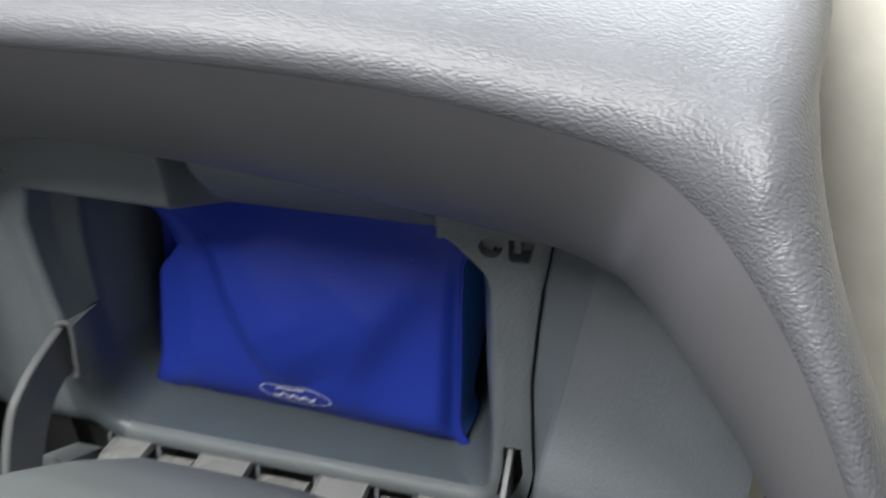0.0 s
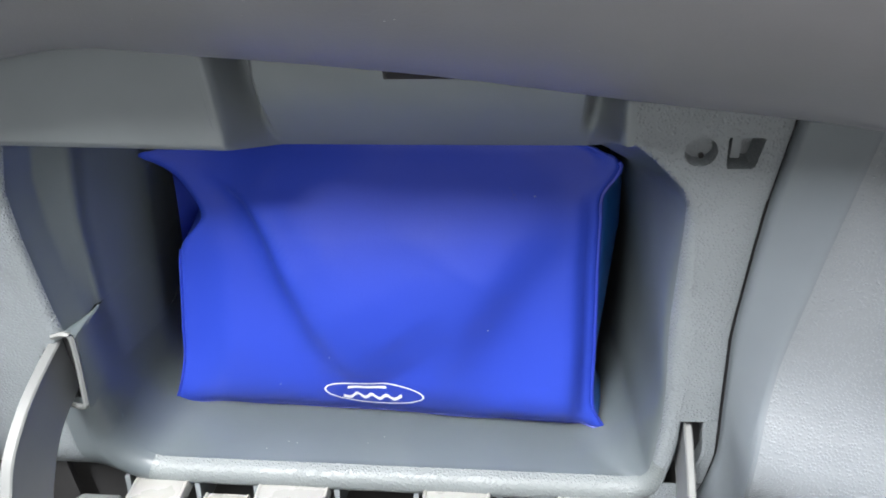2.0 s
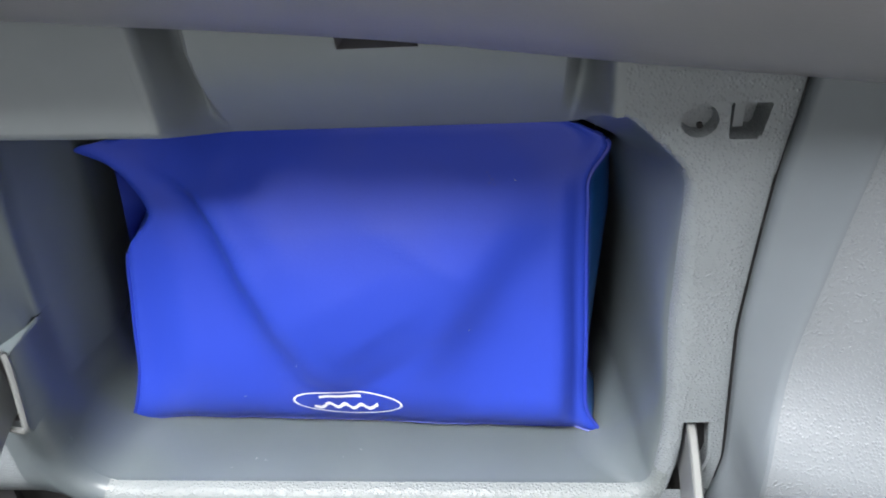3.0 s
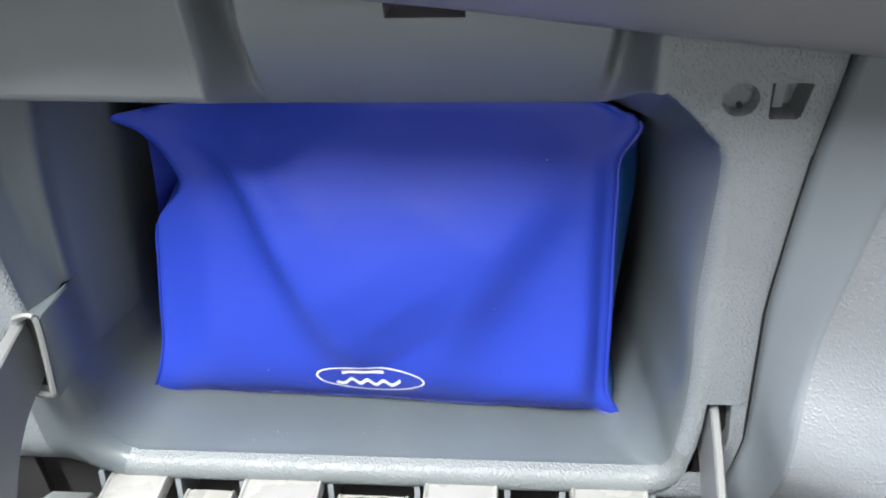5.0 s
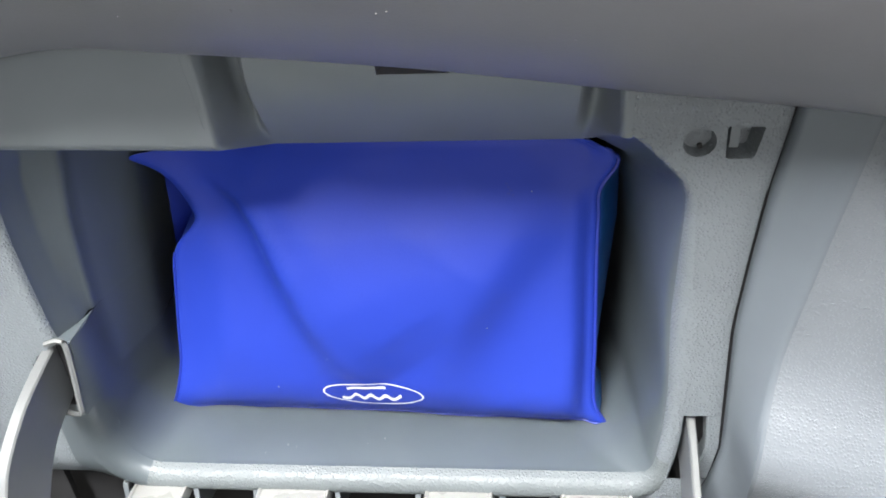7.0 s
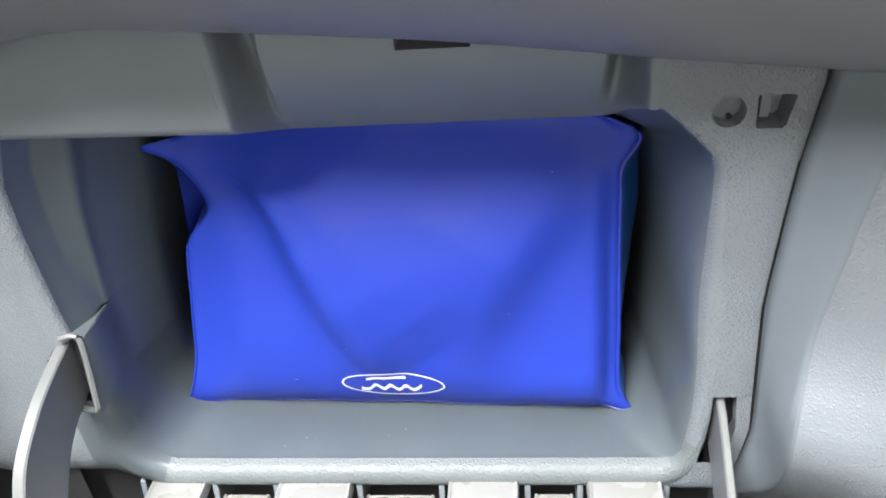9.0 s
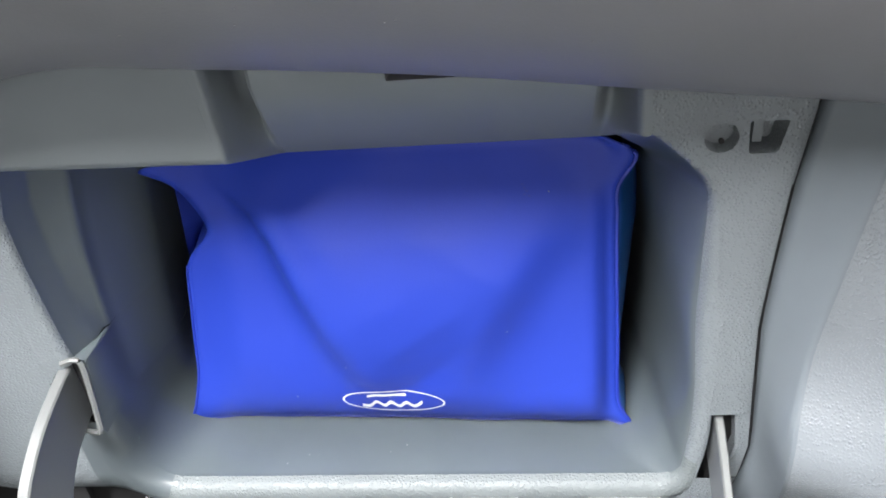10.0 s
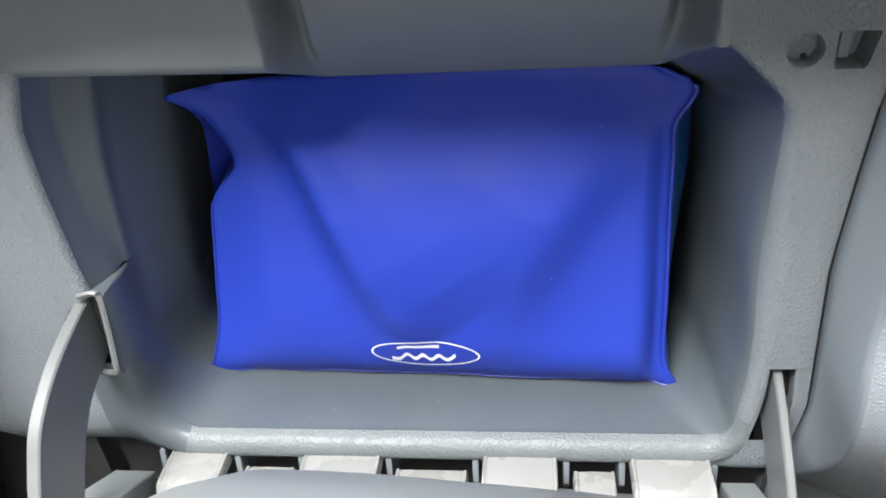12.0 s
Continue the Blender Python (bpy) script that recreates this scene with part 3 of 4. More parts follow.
F_LINE = [(-0.42, 0.30, 0.850), (-0.26, 0.30, 0.852), (-0.160, 0.30, 0.853), (-0.125, 0.30, 0.853), (-0.075, 0.30, 0.853), (-0.018, 0.30, 0.853), (0.06, 0.30, 0.852), (0.15, 0.30, 0.851),
          (0.25, 0.28, 0.848), (0.262, 0.10, 0.842), (0.2605, -0.07, 0.830), (0.256, -0.122, 0.804), (0.262, -0.145, 0.776), (0.270, -0.160, 0.757), (0.282, -0.180, 0.735), (0.305, -0.20, 0.69)]
E_LINE, C_LINE, F_LINE = smoothed(E_LINE, 4), smoothed(C_LINE, 4), smoothed(F_LINE, 4)
roll, pad = [], []
for i, (e, c, f) in enumerate(zip(E_LINE, C_LINE, F_LINE)):
    ctl = (e + c) / 2 + Vector((0, -0.001, -0.014 - 0.012 * min(1.0, i / 20)))
    if i > 36:
        ctl = (e + c) / 2 + Vector((-0.006, -0.010, -0.014))
    row = [e + Vector((0, 0.06, 0.024)), e + Vector((0, 0.004, 0.0006))]
    for k in range(13):
        t = k / 12
        row.append((1 - t) ** 2 * e + 2 * t * (1 - t) * ctl + t * t * c)
    roll.append(row)
    w = min(1.0, max(0.0, (i - 34) / 10))
    n = Vector((0.35 * w, -0.25 - 0.35 * w, 1.0 - 0.35 * w)).normalized()
    reach = (f - c).length
    rise = (c - ctl).normalized()
    k1, k2 = min(0.024 - 0.009 * w, reach * 0.25), min(0.046 - 0.014 * w, reach * 0.45)
    p1, p2 = c + rise * k1, c + n * k2 + (f - c) * (0.12 if w < 1 else 0.35)
    row = []
    for k in range(21):
        t = (k / 20) ** 1.6
        row.append((1 - t) ** 3 * c + 3 * t * (1 - t) ** 2 * p1 + 3 * t * t * (1 - t) * p2 + t ** 3 * f)
    row += [f + Vector((0.002, 0.006, -0.006)), f + Vector((0.001, 0.04, -0.05))]
    pad.append(row)
part("lower_roll", sheet(roll), trim_mat, dash, "smooth dark grey lower roll")
part("pad", sheet(pad), pad_mat, dash, "leather-grained soft pad")

# Solid black tube paints the shade line below the roll's left end.
part("roll_gap_shade", tube([p + Vector((0, 0.0004, -0.0018)) for p in E_LINE[2:14]], 0.0019), black_mat, dash, "black strip painting the shaded gap under the roll")
part("edge_trim", tube(smoothed([(0.2655, -0.1490, 0.6660), (0.2760, -0.1590, 0.6560), (0.2900, -0.1730, 0.6400), (0.3050, -0.188, 0.62)], 4), 0.0011), arm_edge_mat, dash, "bright narrow edge strip")

# ---- cream door trim beyond the pad ----
door = thing("door_trim", "cream plastic card of the open door", "door trim")
rows = []
for k in range(13):
    z = 0.15 + k * 0.10
    swell_out = 0.016 * math.sin(math.pi * min(1.0, k / 7))
    rows.append([(0.296, 0.20, z), (0.300, 0.155, z), (0.310, 0.140 - 0.3 * swell_out, z), (0.36, 0.105 - swell_out, z), (0.46, 0.045 - swell_out, z), (0.60, -0.035 - swell_out, z), (0.78, -0.140, z)])
part("panel", sheet(rows), cream_mat, door, thick=0.004)

# ---- glove box lid, hanging open ----
def shell_z(x, y):
    base = 0.4605 + (-0.030 - y) * 0.62
    dome = lerp_table([(-0.27, 0.030), (-0.235, 0.052), (-0.20, 0.072), (-0.165, 0.070), (-0.13, 0.062), (-0.09, 0.046), (-0.06, 0.026), (-0.045, 0.016)], y)
    u = (x + 0.045) / 0.088 if x < -0.045 else (x + 0.045) / 0.205
    return base + dome * (max(0.0, 1 - abs(u) ** 2.2) if x > -0.045 else 0.5 + 0.5 * math.cos(math.pi * min(1.0, abs(u))))


ys = [-0.045 - k * 0.0075 for k in range(31)]
xs = [-0.136 + k * 0.286 / 40 for k in range(41)]
lid = part("lid", sheet([[(xs[0], y, shell_z(xs[0], y) - 0.02)] + [(x, y, shell_z(x, y)) for x in xs] + [(xs[-1], y, shell_z(xs[-1], y) - 0.02)] for y in ys]), lid_mat, box, "open light grey lid with a domed inner shell")
outer = []
for y in [-0.05 - k * 0.012 for k in range(20)]:
    zb = 0.4405 + (-0.030 - y) * 0.62
    outer.append([(-0.166, y, zb - 0.003), (-0.164, y, zb + 0.004), (-0.160, y, zb + 0.006), (0.155, y, zb + 0.006), (0.162, y, zb + 0.004), (0.165, y, zb - 0.003)])
part("outer_skin", sheet(outer), fascia_mat, lid, "grained grey outer skin", thick=0.004)


def on_shell(x, y, up=0.0):
    return Vector((x, y, shell_z(x, y) + up))


# raised latch housing with a mouth for the catch
def boss_row(x, drop):
    r = lerp_table([(0.006, -0.214), (0.102, -0.200)], x)
    b = lerp_table([(0.0, -0.205), (0.03, -0.158), (0.085, -0.160), (0.110, -0.192)], x)
    return [on_shell(x, b, -0.001), on_shell(x, b * 0.8 + r * 0.2, 0.0055 * drop), on_shell(x, (b + r) / 2, 0.0110 * drop), on_shell(x, r + 0.004, 0.0140 * drop), on_shell(x, r, 0.0145 * drop), on_shell(x, r - 0.003, 0.0125 * drop),
            on_shell(x, r - 0.006, 0.0055 * drop), on_shell(x, r - 0.03, -0.006 * drop)]


left = [(-0.003, 0.1), (0.001, 0.6), (0.006, 0.92), (0.012, 1.0), (0.024, 1.0), (0.0385, 1.0)]
right = [(0.0700, 1.0), (0.082, 1.0), (0.092, 1.0), (0.099, 0.92), (0.104, 0.6), (0.108, 0.1)]
part("latch_housing", sheet([boss_row(x, d) for x, d in left]), lid_mat, lid, "raised light grey latch housing")
part("latch_housing", sheet([boss_row(x, d) for x, d in right]), lid_mat, lid, "raised light grey latch housing")
part("latch_housing", sheet([boss_row(x, d)[:4] for x, d in ((0.0385, 1.0), (0.046, 1.05), (0.062, 1.05), (0.0700, 1.0))]), lid_mat, lid)
# Black block fills the mouth and paints its inner shade.
part("latch_mouth", slab((0.0390, -0.245, 0.590), (0.0695, -0.2065, 0.6285)), black_mat, lid, "black block painting the shaded latch mouth")
part("mouth_edge", tube(smoothed([on_shell(0.0390, -0.222, 0.006), on_shell(0.0395, -0.208, 0.010), on_shell(0.045, -0.2015, 0.0115), on_shell(0.0545, -0.199, 0.012), on_shell(0.064, -0.2005, 0.0115), on_shell(0.0690, -0.207, 0.010), on_shell(0.0695, -0.222, 0.006)], 4), 0.0013), lid_mat, lid)
catch = part("catch", prism([(0.0455, -0.236), (0.0640, -0.236), (0.0640, -0.216), (0.0600, -0.2105), (0.0500, -0.2105), (0.0455, -0.216)], "z", 0.622, 0.6335), metal_mat, lid, "steel latch catch", bevel=0.0008)
part("catch_roller", prism(ring(0.0548, -0.2235, 0.0058, 20), "z", 0.6335, 0.6352), metal_mat, lid, "round steel striker")
for x in (0.0412, 0.0672):
    part("catch_cheek", slab((x - 0.0009, -0.240, 0.612), (x + 0.0009, -0.2105, 0.6325)), metal_mat, lid, "steel cheek plate", bevel=0.0004)
# Black slab paints the dark slot in the striker.
part("catch_slot_shade", slab((0.0530, -0.2262, 0.6290), (0.0566, -0.2208, 0.6358)), black_mat, lid)
part("catch_spring", tube([on_shell(0.0610 + 0.0016 * math.cos(a * 0.9), -0.208 - a * 0.0007, 0.0045 + 0.0016 * math.sin(a * 0.9)) for a in range(26)], 0.0004, 5), metal_mat, lid, "small steel spring")
for x, y in ((0.0340, -0.1785), (0.0315, -0.1900), (0.0745, -0.1870)):
    c = on_shell(x, y, 0.0098 if y > -0.185 else 0.0122)
    tilt = Matrix.Rotation(radians(-24), 3, "X")
    bm = bmesh.new()
    sheet([[c + tilt @ Vector((r * math.cos(2 * math.pi * k / 18), r * math.sin(2 * math.pi * k / 18), h)) for k in range(18)] for r, h in ((0.0058, -0.0012), (0.0052, 0.0004), (0.0046, 0.0006), (0.0041, -0.0002), (0.0036, -0.0030), (0.0030, -0.0034), (0.0002, -0.0032))], closed=True, bm=bm)
    part("screw_recess", bm, lid_mat, lid, "countersunk screw recess", smooth=60)
    part("screw", prism([(c.x + px, c.y + pz) for px, pz in ring(0.0, 0.0, 0.0026, 14)], "z", c.z - 0.0045, c.z - 0.0016), plug_mat, lid, "screw head, pale for its glare")
arch = [Vector((0.0545 + 0.0128 * math.cos(a), -0.2240 + 0.0150 * math.sin(a), 0.6330 + 0.0025 * math.sin(a))) for a in [math.pi * k / 14 for k in range(15)]]
part("latch_guard", sheet([[p + Vector((0, 0, 0.0022)), p + Vector((0, 0.0004, 0.0028)), p + (Vector((0.0545, -0.2235, 0.633)) - p) * 0.18 + Vector((0, 0, 0.0022)), p + (Vector((0.0545, -0.2235, 0.633)) - p) * 0.2 - Vector((0, 0, 0.006))] for p in arch]), guard_mat, lid, "bent dull steel guard round the catch")

for xa, xb in ((-0.1430, -0.1222), (0.1385, 0.1535)):
    part("side_plate", prism([(-0.0455, 0.4885), (-0.078, 0.5085), (-0.078, 0.494), (-0.0455, 0.470)], "x", xa, xb), lid_mat, lid, bevel=0.001)
# pale tabs that run from under the lip into the lid
for x0, x1, z, y0 in ((-0.1155, -0.0865, 0.4955, -0.030), (-0.0505, -0.0135, 0.4955, -0.030), (0.0335, 0.0675, 0.4965, -0.030), (0.0995, 0.1345, 0.4965, -0.030),
                      (-0.0800, -0.0560, 0.4875, -0.040), (-0.0075, 0.0265, 0.4875, -0.040), (0.0745, 0.0935, 0.4885, -0.040)):
    rows = []
    for y, dz in ((y0, -0.001), (-0.044, 0.0), (-0.056, 0.0005), (-0.0595, -0.0005), (-0.0615, -0.004), (-0.066, -0.018)):
        half = [(0.0, -0.006), (0.0003, -0.0006), (0.0007, 0.0001), (0.0014, 0.0002), (0.0019, -0.0001), (0.0022, -0.0006), (0.0026, -0.0007), (0.0034, -0.0004)]
        rows.append([(x0 + o, y, z + dz + h) for o, h in half] + [((x0 + x1) / 2, y, z + dz - 0.0002)] + [(x1 - o, y, z + dz + h) for o, h in reversed(half)])
    part("hinge_tab", sheet(rows), tab_mat, lid, "pale glossy plastic tab", smooth=50)


def strap(name, outer, inner, x0, x1):
    o, n = smoothed([(0, y, z) for y, z in outer], 5), smoothed([(0, y, z) for y, z in inner], 5)
    loop = [(p.y, p.z) for p in o] + [(p.y, p.z) for p in reversed(n)]
    face = part(name, prism(loop, "x", x0, x1), arm_mat, lid, "curved grey plastic check strap", smooth=30, bevel=0.0006)
    rows = [[(x0 - 0.0003, p.y, p.z - 0.0002), (x0 + 0.0004, p.y - 0.0004, p.z + 0.0006), (x1 - 0.0004, p.y - 0.0004, p.z + 0.0006), (x1 + 0.0003, p.y, p.z - 0.0002)] for p in o]
    part("strap_edge", sheet(rows), arm_edge_mat, lid, "pale strap edge")


strap("check_strap", [(-0.005, 0.583), (-0.020, 0.585), (-0.035, 0.585), (-0.054, 0.5815), (-0.072, 0.576), (-0.090, 0.566), (-0.100, 0.554), (-0.108, 0.541), (-0.118, 0.519), (-0.124, 0.495)],
      [(-0.005, 0.556), (-0.020, 0.557), (-0.036, 0.5555), (-0.055, 0.550), (-0.066, 0.543), (-0.075, 0.534), (-0.082, 0.525), (-0.090, 0.512), (-0.097, 0.497), (-0.102, 0.480)], -0.1335, -0.1285)
strap("check_strap", [(0.010, 0.551), (-0.010, 0.552), (-0.030, 0.549), (-0.045, 0.542), (-0.060, 0.532), (-0.078, 0.518), (-0.095, 0.498)],
      [(0.010, 0.520), (-0.010, 0.520), (-0.030, 0.516), (-0.042, 0.510), (-0.055, 0.500), (-0.068, 0.486), (-0.078, 0.470)], 0.1545, 0.1577)

# ---- blue vinyl wallet leaning in the box ----
wallet = thing("document_wallet", "creased blue vinyl document wallet standing in the glove box", "wallet")
WL = smoothed([(-0.1090, 0.006, 0.5045), (-0.1030, 0.005, 0.516), (-0.0965, 0.0075, 0.537), (-0.0940, 0.0100, 0.556), (-0.0910, 0.0130, 0.578), (-0.0885, 0.0154, 0.596), (-0.0850, 0.0166, 0.605), (-0.0760, 0.0178, 0.6145), (-0.0738, 0.0186, 0.6205), (-0.0780, 0.0199, 0.6315), (-0.0862, 0.0212, 0.6420), (-0.1005, 0.0222, 0.6485)], 5)
GL = [(0.530, -0.0985, 0.008), (0.556, -0.0945, 0.0135), (0.578, -0.0920, 0.0170), (0.600, -0.0905, 0.0200), (0.620, -0.0895, 0.0225), (0.636, -0.0890, 0.0240)]
WR = smoothed([(0.1245, -0.003, 0.5060), (0.1180, -0.0018, 0.519), (0.1168, 0.0008, 0.534), (0.1168, 0.0038, 0.552), (0.1164, 0.0076, 0.575), (0.1160, 0.0110, 0.596), (0.1160, 0.0126, 0.605), (0.1160, 0.0142, 0.6145), (0.1161, 0.0153, 0.6205), (0.1164, 0.0174, 0.6330), (0.1238, 0.0198, 0.6465), (0.1125, 0.0212, 0.6540)], 5)
NV = len(WL) - 1


def crease(x, z, path):
    """Depth of a soft valley along a path of (x, z, width, depth)."""
    best = 0.0
    for (ax, az, aw, ad), (bx, bz, bw, bd) in zip(path, path[1:]):
        dx, dz = bx - ax, bz - az
        t = max(0.0, min(1.0, ((x - ax) * dx + (z - az) * dz) / (dx * dx + dz * dz)))
        r = math.hypot(x - ax - t * dx, z - az - t * dz)
        best = max(best, (ad + (bd - ad) * t) * math.exp(-(r / (aw + (bw - aw) * t)) ** 2))
    return best


def swell(x, z, path):
    """A soft ridge along a path of (x, z, height): steep on its right-hand side, gentle on the other."""
    near = None
    for (ax, az, aw, ah), (bx, bz, bw, bh) in zip(path, path[1:]):
        dx, dz = bx - ax, bz - az
        t = max(0.0, min(1.0, ((x - ax) * dx + (z - az) * dz) / (dx * dx + dz * dz)))
        px, pz = x - ax - t * dx, z - az - t * dz
        r = math.hypot(px, pz)
        if near is None or r < near[0]:
            near = (r, px * dz - pz * dx, aw + (bw - aw) * t, ah + (bh - ah) * t, math.hypot(dx, dz))
    r, side, w, h, reach = near
    w = 0.048 + (w - 0.048) * eased(side / (reach * r + 1e-9), -0.7, 0.5)
    return 1.1 * h * math.exp(-(r / w) ** 2)


LEFT_FOLD = [(-0.072, 0.642, 0.006, 0.0005), (-0.060, 0.640, 0.005, 0.0055), (-0.046, 0.632, 0.006, 0.0110), (-0.036, 0.619, 0.008, 0.0155), (-0.026, 0.600, 0.011, 0.0168), (-0.014, 0.576, 0.014, 0.0150), (-0.001, 0.552, 0.017, 0.0090), (0.012, 0.535, 0.020, 0.0015)]
RIGHT_FOLD = [(0.026, 0.524, 0.024, 0.0002), (0.036, 0.546, 0.022, 0.0035), (0.048, 0.570, 0.019, 0.0085), (0.062, 0.598, 0.020, 0.0125), (0.078, 0.622, 0.018, 0.0085), (0.094, 0.642, 0.016, 0.0010)]
NOTCH_FOLD = [(-0.088, 0.643, 0.004, 0.0010), (-0.078, 0.636, 0.005, 0.0035), (-0.066, 0.626, 0.007, 0.0040), (-0.058, 0.612, 0.010, 0.0025), (-0.055, 0.598, 0.014, 0.0005)]
VALLEY = [(-0.060, 0.641, 0.004, 0.0004), (-0.050, 0.637, 0.006, 0.0012), (-0.037, 0.628, 0.008, 0.0018), (-0.026, 0.611, 0.010, 0.0018), (-0.016, 0.590, 0.012, 0.0012), (-0.005, 0.566, 0.013, 0.0006)]
LOW_LEFT = [(-0.072, 0.585, 0.026, 0.0010), (-0.058, 0.552, 0.030, 0.0022)]


# rise of the top edge over the line between its corners
TOP_EDGE = [(0.0, 0.0), (0.014, 0.0016), (0.075, 0.0031), (0.13, 0.0039), (0.20, 0.0046), (0.29, 0.0050), (0.36, 0.0048), (0.57, 0.0041), (0.77, 0.0036), (0.95, 0.0028), (1.0, 0.0004)]


def wallet_point(u, v):
    i = min(int(v * NV), NV - 1)
    f = v * NV - i
    a, b = WL[i].lerp(WL[i + 1], f), WR[i].lerp(WR[i + 1], f)
    p = a.lerp(b, u)
    p.z += lerp_table(TOP_EDGE, u) * v ** 6
    e = min(max((u - 0.008) / 0.13, 0.0), max((0.980 - u) / 0.034, 0.0), 1.0)
    e = e * e * (3 - 2 * e)
    vz = min(1.0, max(0.0, (p.z - 0.505) / 0.1465))
    gb = min(1.0, vz / 0.21)
    gb = gb * (2 - gb)
    gt = 1 - max(0.0, (vz - 0.22) / 0.78) ** 2.4
    bulge = 0.0118 * e * gb * gt * (0.80 + 0.20 * math.sin(math.pi * u))
    bulge += 0.0050 * eased(u, 0.72, 0.94) * e * gb * gt
    x, z = p.x, p.z
    bulge += ((swell(x, z, LEFT_FOLD) + swell(x, z, RIGHT_FOLD)) * (1 - v ** 8) + crease(x, z, LOW_LEFT) - crease(x, z, NOTCH_FOLD) - crease(x, z, VALLEY)) * e - 0.0045 * e
    bulge += (0.0011 * noise.noise(Vector((x * 26, z * 26, 3.1))) + 0.0004 * noise.noise(Vector((x * 70, z * 70, 7.7)))) * e
    p.y -= bulge
    return p


NU = 64
front = [[wallet_point(u / NU, v / 60) for u in range(NU + 1)] for v in range(61)]
top = front[-1]
for dy, dz in ((0.003, -0.0006), (0.008, -0.005), (0.016, -0.012), (0.025, -0.021), (0.030, -0.030), (0.031, -0.045)):
    front.append([p + Vector((0.004 * (0.5 - k / NU), dy, dz)) for k, p in enumerate(top)])
part("front_cover", sheet(front), vinyl_mat, wallet, "glossy blue vinyl cover with soft creases", smooth=80, thick=0.0008)
back = [[Vector((p.x * 0.985, p.y * 0.6 + 0.034 + 0.5 * (p.z - 0.505) * 0.15, p.z - 0.001 * (1 - k / 60))) for p in (WL[min(k * NV // 60, NV)].lerp(WR[min(k * NV // 60, NV)], u / 8) for u in range(9))] for k in range(0, 43, 6)]
part("back_cover", sheet(back), vinyl_mat, wallet, thick=0.0008)
rows = []
for k in range(2, NV - 8):
    p = WR[k]
    ins = 0.0020 + 0.0100 * min(1.0, max(0.0, (p.z - 0.525) / 0.08))
    rows.append([p + Vector((-0.001, 0.002, 0)), p + Vector((ins * 0.35, 0.012, 0)), p + Vector((ins * 0.7, 0.020, 0)), p + Vector((ins * 0.95, 0.028, 0)), p + Vector((ins, 0.033, 0))])
part("gusset", sheet(rows), lining_mat, wallet, "dark blue gusset", thick=0.0006)
rows = []
for k in range(9, NV - 4):
    p = WL[k]
    gx, gy = lerp_table([(z, x) for z, x, y in GL], p.z), lerp_table([(z, y) for z, x, y in GL], p.z)
    gx = min(gx, p.x - 0.0004)
    rows.append([p + Vector((0.0006, 0.0012, 0)), p.lerp(Vector((gx, gy, p.z)), 0.35) + Vector((0, 0.020, 0)), Vector((gx, gy + 0.0060, p.z)), Vector((gx + 0.001, gy + 0.012, p.z)), Vector((gx + 0.004, gy + 0.026, p.z))])
# Left gusset: same vinyl, with its pocket's shade put into the colour.
part("gusset", sheet(rows), fold_mat, wallet, "dark blue gusset", smooth=70)
part("welded_edge", tube([p + Vector((0, -0.0002, 0)) for p in WR[: NV - 1]], 0.0009, 6), weld_mat, wallet, "shiny welded edge")
part("welded_edge", tube([p + Vector((0, -0.0002, 0)) for p in WL[:28]], 0.0008, 6), weld_mat, wallet, "shiny welded edge")
bm = bmesh.new()
tube([wallet_point(u / 40, 0.004) + Vector((0, -0.0002, -0.0004)) for u in range(41)], 0.0005, 6, bm)
part("welded_edge", bm, weld_mat, wallet, "shiny welded edge")
part("booklet", slab((-0.066, 0.0275, 0.506), (0.104, 0.0360, 0.615)), lining_mat, wallet)


def print_point(x, z):
    """A place on the cover's face, just proud of it."""
    v = (z - 0.5055) / 0.1475
    for _ in range(6):
        i = min(max(int(v * NV), 0), NV - 1)
        a, b = WL[i].lerp(WL[i + 1], v * NV - i), WR[i].lerp(WR[i + 1], v * NV - i)
        u = (x - a.x) / (b.x - a.x)
        v += (z - wallet_point(u, v).z) / 0.15
    return wallet_point(u, v) + Vector((0, -0.0007, 0.0))


def printed(name, loops, parent, mat, label):
    bm = bmesh.new()
    for a, b, closed in loops:
        sheet([[print_point(*p) for p in a], [print_point(*p) for p in b]], closed=closed, bm=bm)
    return part(name, bm, mat, parent, label)


LX, LZ = 0.0062, 0.5270
oval = [(LX + 0.0262 * math.cos(2 * math.pi * k / 64), LZ + 0.0092 * math.sin(2 * math.pi * k / 64)) for k in range(64)]
oval_in = [(LX + 0.0252 * math.cos(2 * math.pi * k / 64), LZ + 0.0083 * math.sin(2 * math.pi * k / 64)) for k in range(64)]
strokes = [(oval, oval_in, True)]


def bar(pts, w):
    p = smoothed([(x, 0, z) for x, z in pts], 4)
    strokes.append(([(LX + q.x, LZ + q.z + w) for q in p], [(LX + q.x, LZ + q.z - w) for q in p], False))


bar([(-0.0130, 0.0040), (-0.0085, 0.0054), (-0.0020, 0.0052), (0.0070, 0.0054)], 0.0010)
bar([(-0.0165, -0.0042), (-0.0125, -0.0046), (-0.0088, -0.0006), (-0.0050, -0.0040), (-0.0012, -0.0008), (0.0026, -0.0042), (0.0064, -0.0010), (0.0102, -0.0042), (0.0145, -0.0006)], 0.0014)
printed("printed_emblem", strokes, wallet, print_mat, "white printed oval emblem")
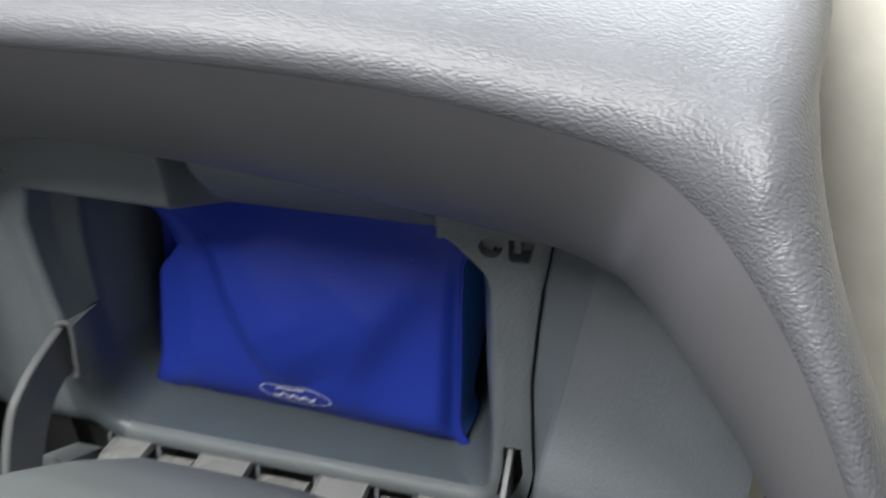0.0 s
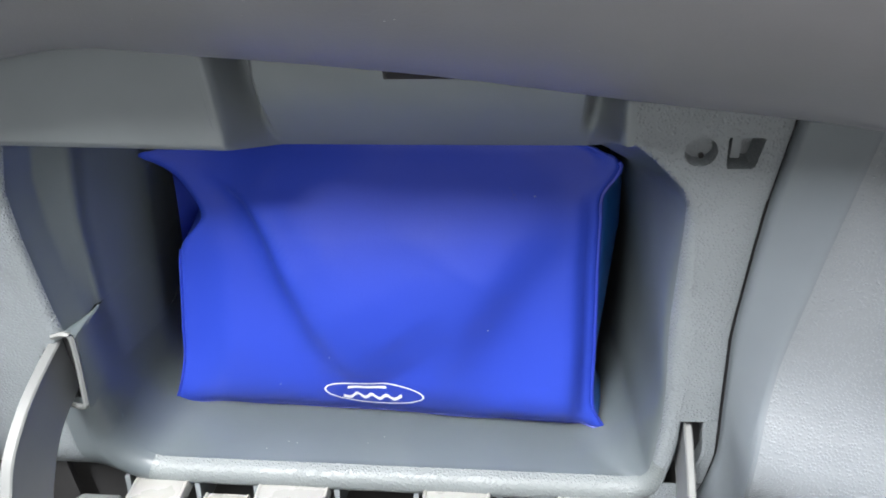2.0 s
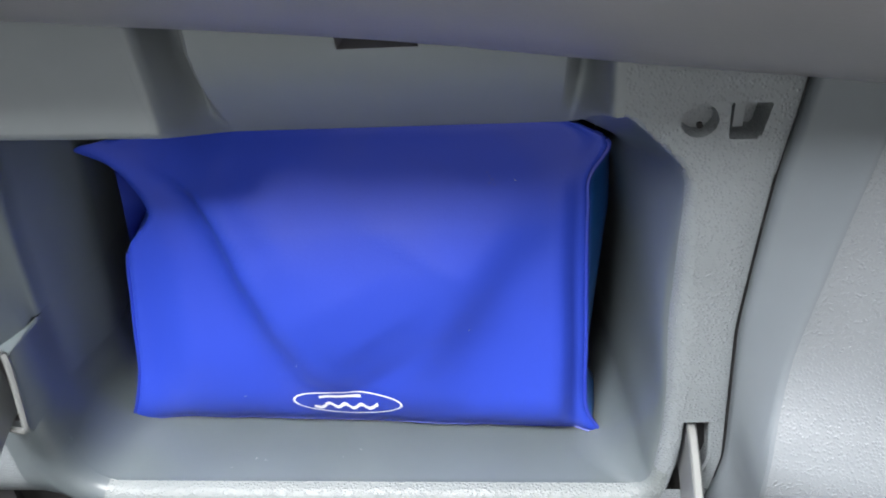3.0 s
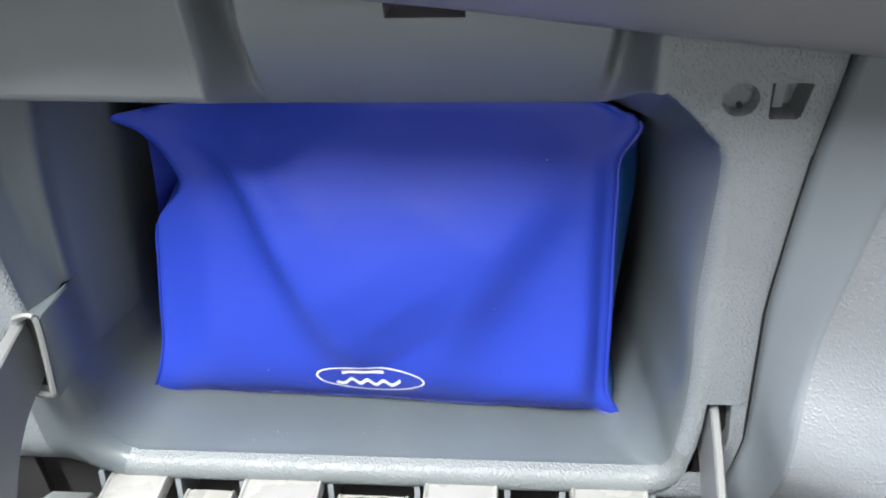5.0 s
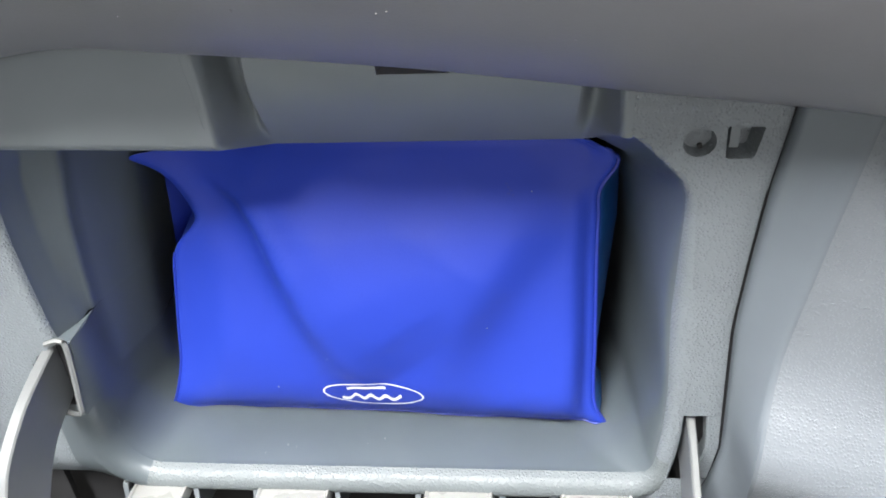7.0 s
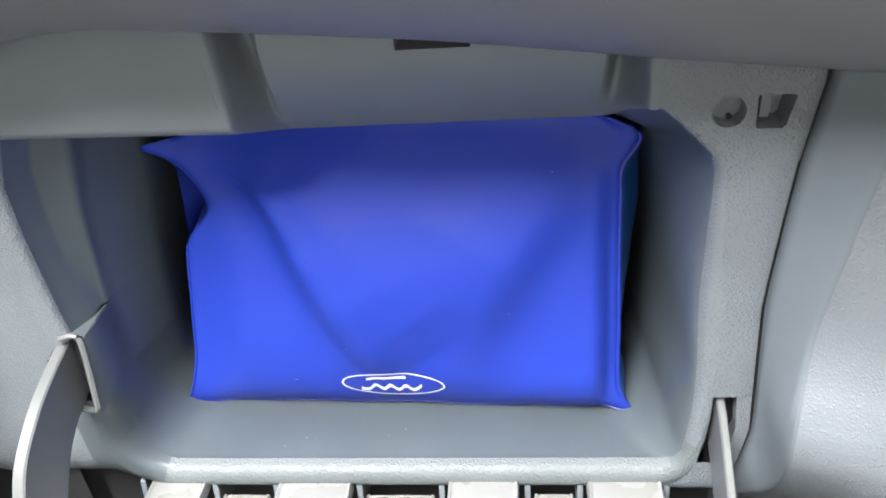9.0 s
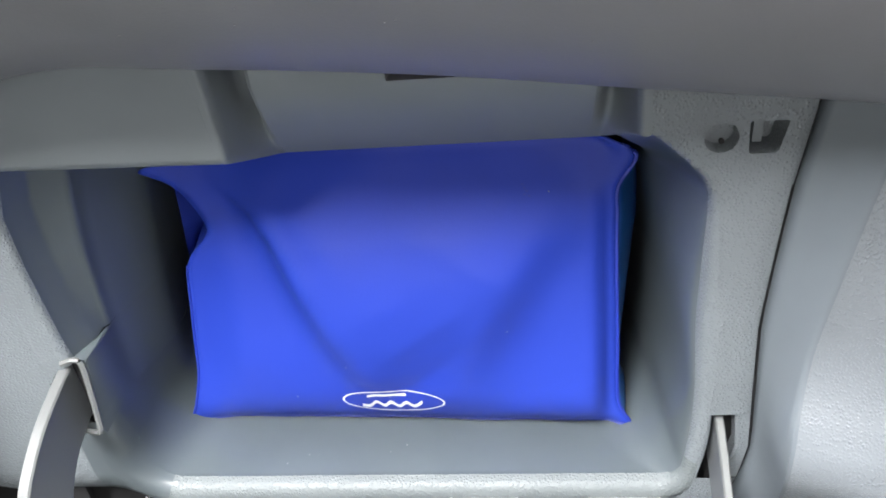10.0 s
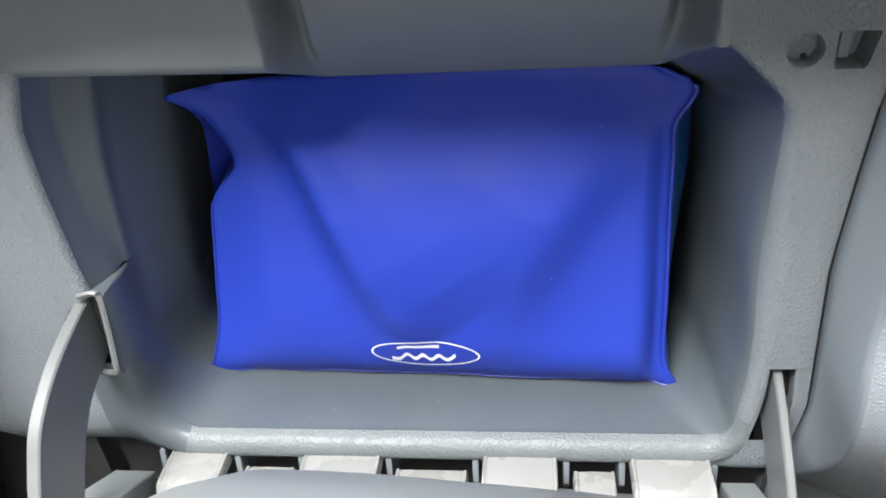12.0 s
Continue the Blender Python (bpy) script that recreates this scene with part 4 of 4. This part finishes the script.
# two faint pressed marks near the top corner
marks = [([(x - w, z + 0.0004), (x + w, z + 0.0002)], [(x - w, z - 0.0003), (x + w, z - 0.0005)], False) for x, z, w in ((0.0748, 0.6375, 0.0006), (0.0756, 0.6362, 0.0005), (0.0766, 0.6350, 0.0008), (0.0757, 0.6338, 0.0007), (0.0776, 0.6332, 0.0005))]
printed("pressed_mark", marks, wallet, weld_mat, "small dark pressed mark")

# ---- dust, lint and glue lumps ----
bm = bmesh.new()
spots = [(-0.0386, -0.0185, ZF), (0.0030, -0.0172, ZF), (0.0111, -0.0130, ZF), (0.1268, 0.0089, 0.5058), (-0.0337, -0.0193, ZF)]
# Lumps of glue on the ledge, drawn together with the dust.
spots += [(-0.1275, -0.0252, 0.5893), (-0.1283, -0.0272, 0.5893), (-0.1239, -0.0244, 0.5896), (-0.1260, -0.0262, 0.5894), (-0.1268, -0.0235, 0.5893)]
# lint on the roll: place along it, and height between its lower and upper edge
for along, up in ((23.78, 0.70), (24.19, 0.74), (19.56, 0.48), (23.53, 0.53), (23.38, 0.52), (21.84, 0.74), (21.34, 0.73), (19.94, 0.71), (19.66, 0.70), (21.41, 0.52), (21.53, 0.59), (19.44, 0.74), (24.69, 0.80), (29.53, 0.71), (18.1, 0.62), (26.4, 0.45)):
    i, k = int(along), int(up * 12)
    low = roll[i][2 + k].lerp(roll[i + 1][2 + k], along - i)
    high = roll[i][3 + k].lerp(roll[i + 1][3 + k], along - i)
    spots.append(tuple(low.lerp(high, up * 12 - k) + Vector((0, -0.0002, -0.0002))))
spots += [tuple(print_point(x, z)) for x, z in ((0.086, 0.634), (0.065, 0.568), (-0.013, 0.554), (-0.043, 0.529))]
spots += [(0.2609, -0.1736, 0.7240), (0.2636, -0.1764, 0.7238), (-0.1755, -0.0430, 0.6450), (-0.049, -0.024, ZF)]
for x, y, z in spots:
    s = random.uniform(0.00014, 0.00029) * (2.6 if 0.589 < z < 0.590 else 1.0)
    m = Matrix.Translation((x, y, z + s * 0.6)) @ Matrix.Rotation(random.uniform(0, 3), 4, "Z") @ Matrix.Diagonal((s * random.uniform(0.8, 2.2), s, s * 0.6, 1))
    bmesh.ops.create_icosphere(bm, subdivisions=1, radius=1.0, matrix=m)
tagged(part("dust", bm, dust_mat, None), "pale specks of dust, lint and glue about the box", "dust", kind="stuff")
